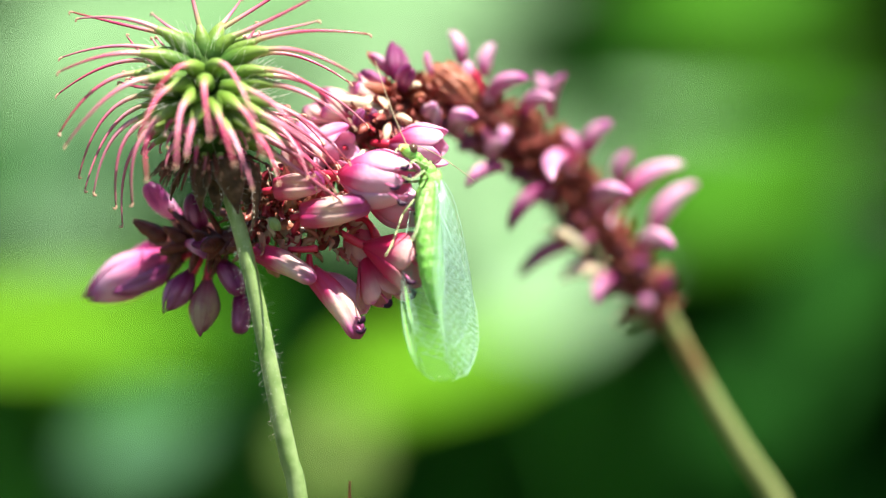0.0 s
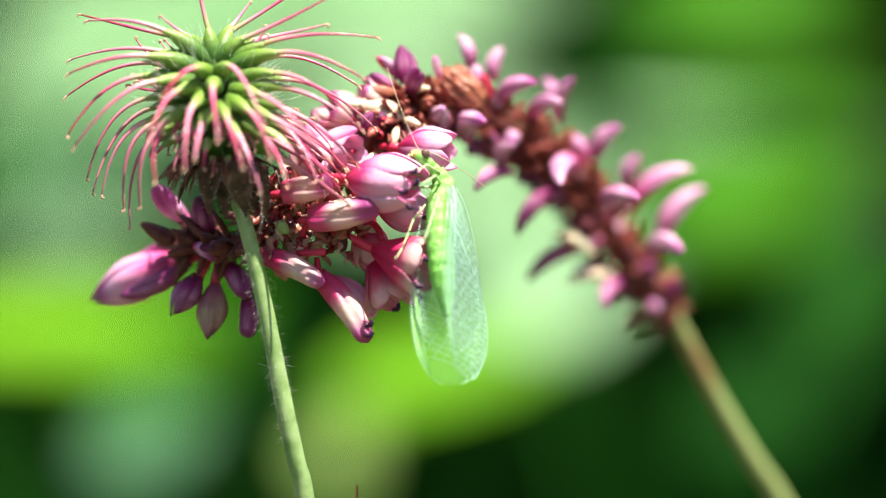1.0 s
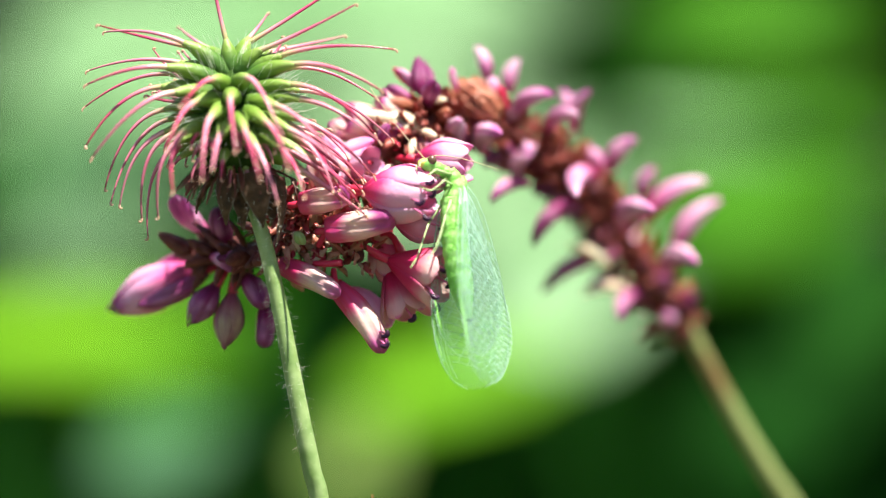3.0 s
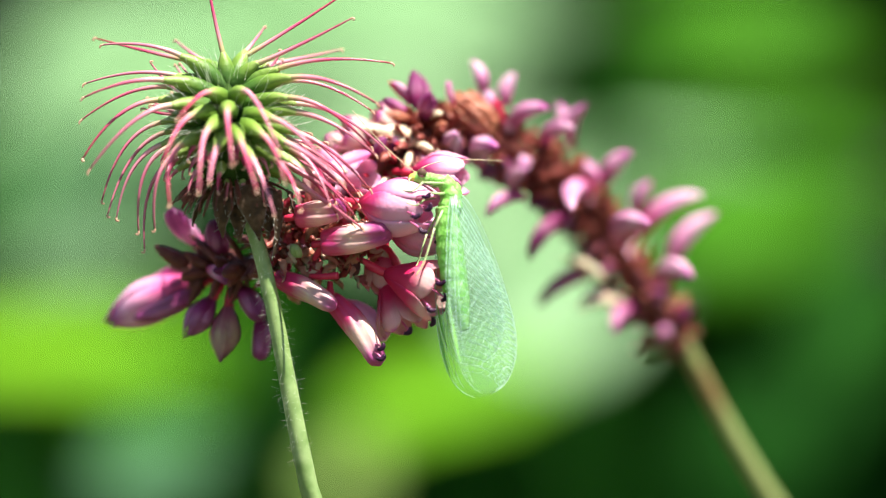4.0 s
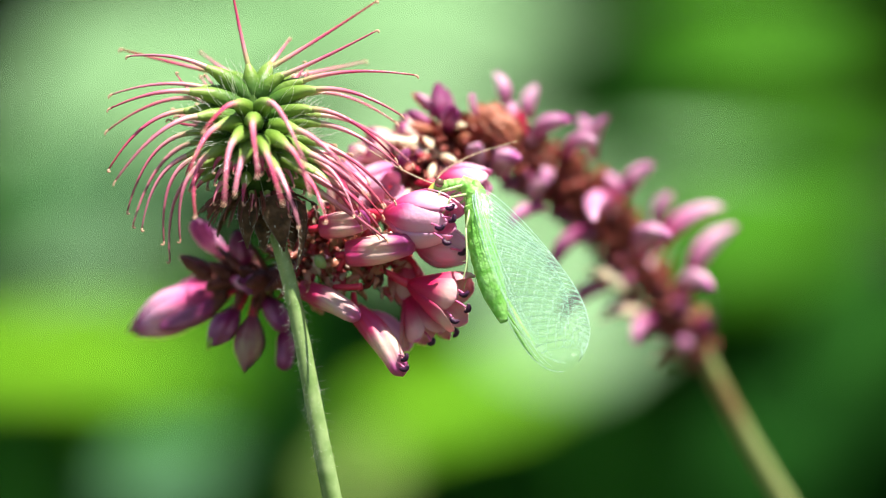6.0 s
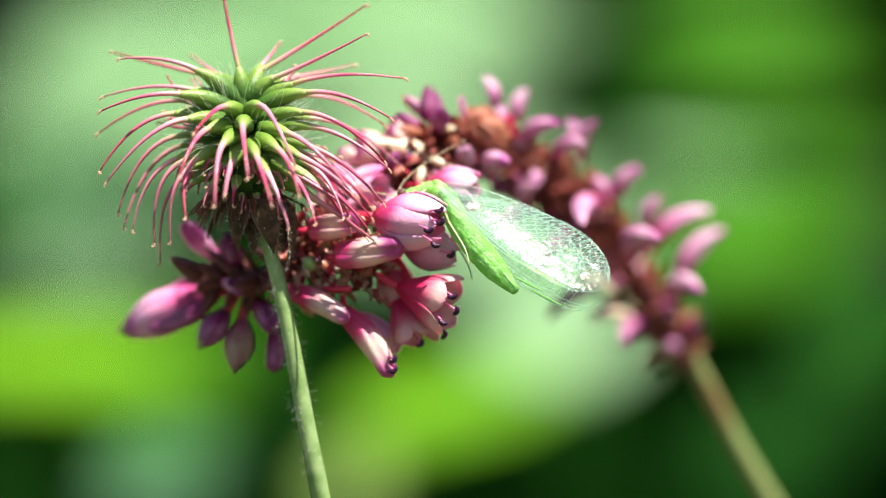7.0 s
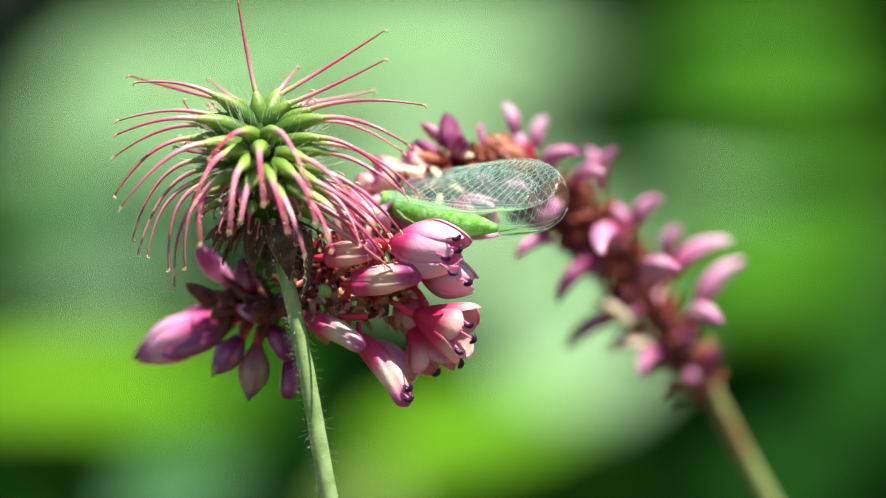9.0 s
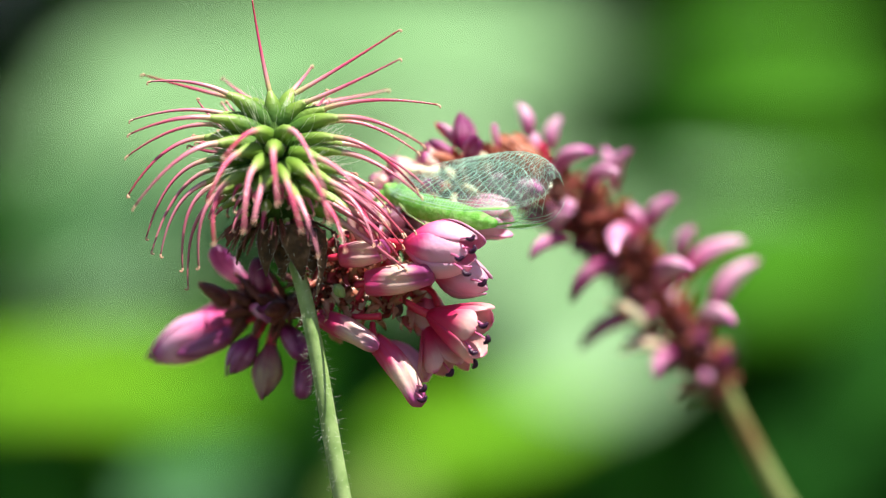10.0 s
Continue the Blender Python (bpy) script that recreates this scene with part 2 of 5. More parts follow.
# Near-black green: stands in for the shade seen in gaps among the seeds.
MAT_RECEPT = stuff_of("gap_shade_receptacle", lambda nt: ramp(nt, [(0.3, (0.01, 0.025, 0.005)), (0.7, (0.04, 0.08, 0.015))], noise_node(nt, 0.0008)), 0.8, gloss=0.05)
MAT_SEPAL = stuff_of("dry_sepal", lambda nt: mix(nt, math_node(nt, "POWER", math_node(nt, "ABSOLUTE", math_node(nt, "SUBTRACT", math_node(nt, "MULTIPLY", attr(nt, "across"), 2.0), 1.0)), 9.0),
                                                 ramp(nt, [(0.25, (0.03, 0.018, 0.01)), (0.5, (0.09, 0.045, 0.02)), (0.75, (0.17, 0.1, 0.06))], noise_node(nt, 0.0006, 4.0)), (0.3, 0.24, 0.22)), 0.8, 0.2, bump=(0.0003, 0.7, 0.0002))
MAT_HAIR = stuff_of("white_hair", (0.8, 0.82, 0.72), 0.4, 0.4)
MAT_BODY = stuff_of("pale_green_cuticle", lambda nt: mix(nt, ramp(nt, [(0.45, (0, 0, 0)), (0.62, (1, 1, 1))], noise_node(nt, 0.0005, 4.0)), (0.23, 0.58, 0.09), (0.37, 0.7, 0.2)), 0.5, 0.32, bump=(0.00025, 0.7, 0.00015))
MAT_FACE = stuff_of("yellow_cuticle", (0.6, 0.58, 0.1), 0.45, 0.25, bump=(0.0002, 0.4, 0.0001))
MAT_LIMB = stuff_of("pale_yellow_limb", (0.5, 0.62, 0.3), 0.4, 0.3)
MAT_ANTENNA = stuff_of("straw_antenna", (0.55, 0.45, 0.28), 0.4, 0.2)
MAT_EYE = stuff_of("bronze_eye", (0.1, 0.05, 0.03), 0.12, gloss=0.8)
MAT_VEIN = stuff_of("pale_vein", lambda nt: mix(nt, noise_node(nt, 0.002), (0.44, 0.7, 0.56), (0.66, 0.86, 0.76)), 0.25, 0.35, gloss=0.8)


def membrane_material():
    m = bpy.data.materials.new("wing_membrane")
    m.use_nodes = True
    nt = m.node_tree
    for n in list(nt.nodes):
        if n.type != "OUTPUT_MATERIAL":
            nt.nodes.remove(n)
    clear = nt.nodes.new("ShaderNodeBsdfTransparent")
    clear.inputs[0].default_value = (0.972, 0.99, 0.978, 1)
    gl = nt.nodes.new("ShaderNodeBsdfGlossy")
    gl.inputs["Roughness"].default_value = 0.12
    hue = ramp(nt, [(0.3, (0.5, 0.9, 0.6)), (0.5, (0.85, 0.85, 0.7)), (0.7, (0.6, 0.9, 0.8))], noise_node(nt, 0.0015))
    nt.links.new(hue, gl.inputs[0])
    tr = nt.nodes.new("ShaderNodeBsdfDiffuse")
    tr.inputs[0].default_value = (0.6, 0.88, 0.74, 1)
    b = nt.nodes.new("ShaderNodeBump")
    b.inputs["Strength"].default_value, b.inputs["Distance"].default_value = 0.5, 0.0002
    nt.links.new(noise_node(nt, 0.0006), b.inputs["Height"])
    nt.links.new(b.outputs[0], gl.inputs["Normal"])
    fr = nt.nodes.new("ShaderNodeFresnel")
    fr.inputs[0].default_value = 1.5
    nt.links.new(b.outputs[0], fr.inputs["Normal"])
    a = nt.nodes.new("ShaderNodeMixShader")
    a.inputs[0].default_value = 0.018
    nt.links.new(clear.outputs[0], a.inputs[1])
    nt.links.new(tr.outputs[0], a.inputs[2])
    c = nt.nodes.new("ShaderNodeMixShader")
    nt.links.new(math_node(nt, "MULTIPLY", fr.outputs[0], 0.09), c.inputs[0])
    nt.links.new(a.outputs[0], c.inputs[1])
    nt.links.new(gl.outputs[0], c.inputs[2])
    nt.links.new(c.outputs[0], nt.nodes["Material Output"].inputs[0])
    return m


MAT_WING = membrane_material()


def leaf_material(name, dark, light, thru, rough=0.5, tl=0.4, gloss=0.03):
    return stuff_of(name, lambda nt: ramp(nt, [(0.3, dark), (0.7, light)], noise_node(nt, 0.02, 4.0)), rough, tl, thru, gloss=gloss)


# Leaf tones carry light: lime for sunlit, pale for sheen, dark for shade.
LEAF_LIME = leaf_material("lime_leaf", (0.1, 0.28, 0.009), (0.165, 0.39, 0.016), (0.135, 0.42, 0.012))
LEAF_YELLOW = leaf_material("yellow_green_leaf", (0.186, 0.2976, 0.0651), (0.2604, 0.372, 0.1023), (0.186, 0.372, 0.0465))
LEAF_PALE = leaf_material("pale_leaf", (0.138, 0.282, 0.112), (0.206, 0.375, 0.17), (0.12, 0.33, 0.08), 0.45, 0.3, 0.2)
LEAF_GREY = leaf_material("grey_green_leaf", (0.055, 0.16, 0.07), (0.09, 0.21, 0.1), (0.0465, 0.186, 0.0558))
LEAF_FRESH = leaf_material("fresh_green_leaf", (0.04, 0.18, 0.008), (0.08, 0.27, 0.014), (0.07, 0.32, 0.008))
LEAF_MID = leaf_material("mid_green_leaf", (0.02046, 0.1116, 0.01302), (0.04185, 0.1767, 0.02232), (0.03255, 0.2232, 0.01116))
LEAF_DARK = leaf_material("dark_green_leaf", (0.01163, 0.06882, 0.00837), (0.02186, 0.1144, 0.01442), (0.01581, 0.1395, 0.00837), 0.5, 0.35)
MAT_SOIL = stuff_of("dark_soil", lambda nt: mix(nt, ramp(nt, [(0.4, (0, 0, 0)), (0.6, (1, 1, 1))], noise_node(nt, 0.3, 5.0)), (0.05, 0.04, 0.025), (0.04, 0.07, 0.015)), 0.9, bump=(0.02, 0.8, 0.02))


# ---------------------------------------------------------------- ground and far foliage
def build_ground():
    bm = bmesh.new()
    n = 40
    grid = []
    for i in range(n + 1):
        row = []
        for j in range(n + 1):
            x, y = (((q / n) * 2 - 1) for q in (i, j))
            x, y = 300 * x ** 5 + 3 * x, 300 * y ** 5 + 3 * y
            row.append(bm.verts.new((x, y, 0.02 * noise.noise((x * 3, y * 3, 0)) - 0.02)))
        grid.append(row)
    for i in range(n):
        for j in range(n):
            bm.faces.new((grid[i][j], grid[i + 1][j], grid[i + 1][j + 1], grid[i][j + 1]))
    me = bpy.data.meshes.new("ground")
    bm.to_mesh(me)
    bm.free()
    me.materials.append(MAT_SOIL)
    tagged(new("ground", me), "dark garden soil with patches of low green", "ground", "", "structure")


def blade(length, width, droop=0.25, fold=0.2, rows=12, cols=7, wave=0.03):
    """The places of a pointed oval leaf: base at 0, along +x, upper face +z."""
    g = []
    for i in range(rows + 1):
        t = i / rows
        w = width * 0.5 * (math.sin(math.pi * t ** 0.75) ** 0.85 * (1 - 0.25 * t) + 0.012)
        row = []
        for j in range(cols):
            s = 2 * j / (cols - 1) - 1
            z = abs(s) * w * fold - droop * length * t * t + wave * length * math.sin(9 * t + 2 * s) * abs(s)
            row.append(Vector((length * t, s * w, z)))
        g.append(row)
    return g


def frame_from(along, normal):
    x = along.normalized()
    z = (normal - x * normal.dot(x)).normalized()
    return Matrix((x, z.cross(x), z)).transposed()


def plant_leaf(parent, stem_from, cx, cy, cz, angle, length, width, tilt, turn, material, label=""):
    """A large leaf whose middle lies at (cx, cy, cz) mm; angle: of its midrib in the upright plane across the view."""
    mid = mm(cx, cy, cz)
    a = radians(angle)
    along = Vector((math.cos(a), 0, math.sin(a)))
    normal = Vector((math.sin(radians(turn)), -math.cos(radians(tilt)), math.sin(radians(tilt))))
    along = (along - normal * along.dot(normal) / normal.length_squared).normalized()
    m = frame_from(along, normal)
    bm = bmesh.new()
    g = blade(length / 1000, width / 1000, 0.06, 0.1)
    off = Vector((length / 2000, 0, 0))
    sheet(bm, [[mid + m @ (p - off) for p in row] for row in g], 0.0006)
    leaf = part("leaf", bm, material, parent, label)
    bm = bmesh.new()
    base = mid - along * (length / 2000)
    tube(bm, bez(base, base - along * 0.02 + Vector((0, 0.06, -0.03)), stem_from, 8), lambda t: 0.0014, 6)
    part("leaf_stalk", bm, LEAF_MID, parent)
    return leaf


def leaf_cloud(name, count, box, size, material, label, category, seed):
    """A mass of leaves too many to count: single blades scattered through a box (mm)."""
    rng = random.Random(seed)
    g = blade(1.0, 0.55, 0.25, 0.2, 4, 3, 0.04)
    verts, faces = [], []
    for _ in range(count):
        # an uneven, rounded outline
        while True:
            u, v, w = (rng.uniform(-1, 1) for _ in range(3))
            if abs(u) ** 3 + abs(v) ** 4 * 0.7 + max(0.0, w) ** 2 < 0.95 + 0.9 * noise.noise((u * 4, v * 3 + seed, w * 2)):
                break
        c = mm(*(a + (b - a) * (q + 1) / 2 for q, (a, b) in zip((u, v, w), box)))
        s = size * rng.uniform(0.7, 1.3) / 1000
        m = Euler((rng.uniform(-0.9, 0.9), rng.uniform(-0.2, 1.0), rng.uniform(0, 6.28))).to_matrix()
        o = len(verts)
        for row in g:
            verts += [c + m @ (p * s) for p in row]
        for i in range(4):
            for j in range(2):
                k = o + i * 3 + j
                faces.append((k, k + 1, k + 4, k + 3))
    me = bpy.data.meshes.new(name)
    me.from_pydata(verts, [], faces)
    me.polygons.foreach_set("use_smooth", [True] * len(me.polygons))
    me.materials.append(material)
    return tagged(new(name, me), label, category, "", "stuff")


build_ground()
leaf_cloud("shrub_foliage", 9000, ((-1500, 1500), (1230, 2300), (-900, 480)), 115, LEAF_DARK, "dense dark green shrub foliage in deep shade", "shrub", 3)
# Added above the view: its shadow keeps the shrub behind dark.
leaf_cloud("overhanging_foliage", 3600, ((-1300, 1200), (850, 2100), (230, 620)), 120, LEAF_DARK, "dark green foliage added out of view to shade the shrub", "shrub", 5)


def build_background_plants():
    def base(name, x, y, label):
        t = thing(name, Vector((x / 1000, y / 1000, -0.01)), label, "plant", "leafy plants behind")
        bm = bmesh.new()
        top = mm(x + 10, y + 30, -150)
        line = glide([Vector((x / 1000, y / 1000, -0.03)), mm(x - 5, y + 15, -500), top], 8)
        tube(bm, line, lambda q: 0.004 - 0.002 * q, 8)
        part("stem", bm, MAT_STEM_BROWN, t)
        return t, top
    t, s = base("leafy_plant", 10, 540, "leafy garden plant with broad pale green leaves")
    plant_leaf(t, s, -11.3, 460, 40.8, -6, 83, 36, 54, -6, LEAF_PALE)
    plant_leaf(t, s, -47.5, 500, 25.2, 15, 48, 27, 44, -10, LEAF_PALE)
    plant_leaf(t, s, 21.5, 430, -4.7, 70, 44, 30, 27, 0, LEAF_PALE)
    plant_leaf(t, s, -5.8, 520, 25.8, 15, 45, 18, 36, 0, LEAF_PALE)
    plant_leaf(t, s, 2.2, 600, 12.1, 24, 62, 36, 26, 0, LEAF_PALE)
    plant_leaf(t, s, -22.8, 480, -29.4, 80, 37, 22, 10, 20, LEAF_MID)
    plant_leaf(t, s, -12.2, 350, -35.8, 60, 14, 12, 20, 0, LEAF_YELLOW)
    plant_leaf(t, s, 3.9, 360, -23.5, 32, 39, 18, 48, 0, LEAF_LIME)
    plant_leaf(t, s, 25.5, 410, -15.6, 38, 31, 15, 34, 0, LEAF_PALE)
    t, s = base("leafy_plant", -70, 530, "leafy garden plant with sunlit lime leaves")
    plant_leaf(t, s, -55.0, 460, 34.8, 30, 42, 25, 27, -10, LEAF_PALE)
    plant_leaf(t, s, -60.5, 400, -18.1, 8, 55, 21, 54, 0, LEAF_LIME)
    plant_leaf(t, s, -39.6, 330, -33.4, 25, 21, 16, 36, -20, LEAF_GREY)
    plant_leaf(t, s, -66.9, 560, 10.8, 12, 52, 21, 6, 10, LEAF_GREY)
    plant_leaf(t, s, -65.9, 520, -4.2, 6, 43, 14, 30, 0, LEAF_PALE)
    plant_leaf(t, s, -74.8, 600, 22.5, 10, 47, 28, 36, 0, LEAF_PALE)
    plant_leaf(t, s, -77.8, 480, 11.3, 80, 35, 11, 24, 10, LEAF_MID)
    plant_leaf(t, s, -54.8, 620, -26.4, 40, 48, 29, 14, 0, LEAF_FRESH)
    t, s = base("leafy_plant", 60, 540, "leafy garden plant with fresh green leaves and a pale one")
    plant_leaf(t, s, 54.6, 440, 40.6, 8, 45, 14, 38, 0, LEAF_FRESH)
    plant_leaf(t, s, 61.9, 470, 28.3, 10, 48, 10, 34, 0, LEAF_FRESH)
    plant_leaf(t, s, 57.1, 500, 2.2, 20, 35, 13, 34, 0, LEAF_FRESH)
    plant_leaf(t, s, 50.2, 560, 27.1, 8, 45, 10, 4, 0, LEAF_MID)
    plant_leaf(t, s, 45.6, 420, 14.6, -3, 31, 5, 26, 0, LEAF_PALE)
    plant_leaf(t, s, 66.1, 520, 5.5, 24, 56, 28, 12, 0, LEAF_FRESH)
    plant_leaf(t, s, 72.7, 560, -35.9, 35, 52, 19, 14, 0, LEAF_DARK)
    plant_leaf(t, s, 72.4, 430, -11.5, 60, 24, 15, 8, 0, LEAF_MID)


build_background_plants()


# ---------------------------------------------------------------- the flower spike
def bud_mesh(a, b, width, curve=0.08, lobes=5, blunt=0.5, foot=0.42):
    """A closed flower: petals wrapped round each other with grooves between them, uneven along its length."""
    bm = bmesh.new()
    lay, lay2 = bm.verts.layers.float.new("along"), bm.verts.layers.float.new("across")
    length = (b - a).length
    side = (b - a).cross(Vector((0, 1, 0)))
    ctrl = (a + b) / 2 + (side.normalized() if side.length > 1e-9 else Vector((1, 0, 0))) * (length * curve)
    line = bez(a, ctrl, b, 20)
    seed = (a.x * 7919 + b.z * 6151) * 100
    u = (line[1] - line[0]).orthogonal()
    rings = []
    sides = 6 * lobes
    for i, p in enumerate(line):
        t = i / 20
        d = (line[min(i + 1, 20)] - line[max(i - 1, 0)]).normalized()
        u = (u - d * u.dot(d)).normalized()
        v = d.cross(u)
        end = max(0.0, (t - blunt) / (1 - blunt))
        r = width / 2 * (foot + (1 - foot) * math.sin(min(1.0, t / 0.5) * math.pi / 2)) * (1 - 0.1 * t) * (0.12 + 0.88 * max(0.0, 1 - end ** 2) ** (0.5 if blunt >= 0.6 else 0.72))
        if foot > 0.55:
            r *= 1.08 - 0.3 * t
        ring = []
        for k in range(sides):
            h = k / 6 % 1.0
            groove = (1 - math.sin(math.pi * h)) ** 3
            ang = 2 * math.pi * k / sides + 0.7 * t + seed
            q = r * (1 - (0.17 + 0.1 * t) * groove) * (1 + 0.07 * noise.noise((seed + 3 * t, 1.3 * math.cos(ang), 1.3 * math.sin(ang))))
            w = bm.verts.new(p + u * (q * math.cos(ang)) + v * (q * math.sin(ang)))
            w[lay], w[lay2] = t, 0.5 + abs(h - 0.5)
            ring.append(w)
        rings.append(ring)
    for ra, rb in zip(rings, rings[1:]):
        for k in range(sides):
            bm.faces.new((ra[k], ra[(k + 1) % sides], rb[(k + 1) % sides], rb[k]))
    bm.faces.new(rings[0][::-1])
    bm.faces.new(rings[-1])
    return bm


def bud(parent, x, y, z, x2, y2, z2, width, material, curve=0.13, stalk=True, blunt=0.5, foot=0.42):
    """A closed flower from its foot to its tip, in mm, with its short red stalk."""
    a, b = mm(x, y, z), mm(x2, y2, z2)
    ob = part("bud", bud_mesh(a, b, width / 1000, curve, 5 if blunt < 0.7 else 4, blunt, foot), material, parent)
    if stalk:
        bm = bmesh.new()
        d = (a - b).normalized()
        tube(bm, [a + d * 0.0009, a + d * 0.0005, a - d * 0.0003], lambda t: 0.00024, 6)
        part("flower_stalk", bm, MAT_STALK, ob)
    return ob


def tepal_grid(a, axis, out, length, width, bulge, flare, rows=11, cols=7):
    """A spoon-shaped petal that starts at a, leaves along axis and bulges towards out."""
    side = axis.cross(out).normalized()
    g = []
    for i in range(rows + 1):
        t = i / rows
        w = width * 0.5 * max(0.05, math.sin(math.pi * min(1, 0.1 + 0.86 * t ** 0.8)) ** 0.7)
        o = bulge * math.sin(math.pi * min(1, 0.12 + 0.78 * t)) + flare * t ** 3
        row = []
        for j in range(cols):
            s = 2 * j / (cols - 1) - 1
            row.append(a + axis * (length * t) + side * (w * s) + out * (o - abs(s) ** 2 * w * 0.55))
        g.append(row)
    return g


def bell_petal(a, axis, out, length, radius, flare, half, lift, close, trumpet=False, rows=16, cols=11):
    """One of the overlapping petals of a bell: a slice of the bell with a rounded end, a raised middle and a slightly wavy rim."""
    side = axis.cross(out).normalized()
    g = []
    for i in range(rows + 1):
        t = 1 - (1 - i / rows) ** 1.7
        end = max(0.0, (t - 0.55) / 0.45)
        r = radius * (0.14 + 0.86 * math.sin(min(1.0, t / 0.55) * math.pi / 2) ** 1.1) * (1 - close * end ** 1.6) * lift + flare * t ** 3
        if trumpet:
            r = radius * (0.1 + 0.9 * min(1.0, t / 0.9) ** 0.85) * (1 - close * end ** 2) * lift + flare * t ** 3
        hw = half * math.sqrt(max(0.003, 1 - end ** (2.2 + 2 * close)))
        row = []
        for j in range(cols):
            s = 2 * j / (cols - 1) - 1
            ph = hw * s
            q = r * (1 - 0.07 * s * s * math.sin(math.pi * min(1, t * 0.9 + 0.1)) + 0.015 * math.sin(7 * s + 5 * t + 40 * lift) * t + 0.02 * math.exp(-(s / 0.16) ** 2))
            row.append(a + axis * (length * (t - 0.012 * math.cos(5 * s) * t)) + (out * math.cos(ph) + side * math.sin(ph)) * q)
        g.append(row)
    return g


def flower(parent, x, y, z, x2, y2, z2, width, material, flare=0.0, turn=0.0, seed=1, petals=5, close=0.16, trumpet=False):
    """An open bell of five overlapping petals."""
    a, b = mm(x, y, z), mm(x2, y2, z2)
    axis = (b - a).normalized()
    length = (b - a).length
    u = Vector((0, -1, 0))
    u = (u - axis * u.dot(axis)).normalized()
    v = axis.cross(u)
    rng = random.Random(seed)
    foot = thing_part("flower", parent)
    bm = bmesh.new()
    tube(bm, [a - axis * 0.0014, a - axis * 0.0006, a + axis * 0.0004], lambda t: 0.0002 + 0.00016 * t, 8)
    part("flower_foot", bm, MAT_STALK, foot)
    for i in range(petals):
        ang = turn + 2 * math.pi * i / petals
        out = u * math.cos(ang) + v * math.sin(ang)
        bm = bmesh.new()
        q = rng.uniform(0.92, 1.05)
        sheet(bm, bell_petal(a, axis, out, length * q, width / 2000, flare / 1000, 0.76 if trumpet else 0.8, (1.05 if i % 2 else 0.95) + rng.uniform(-0.02, 0.02), close, trumpet), 0.00014)
        part("petal", bm, material, foot)
    return foot


def thing_part(name, parent):
    """An Empty that gathers the pieces of one flower under its spike."""
    ob = new(name)
    ob.parent = parent
    ob.empty_display_size = 0.001
    return ob


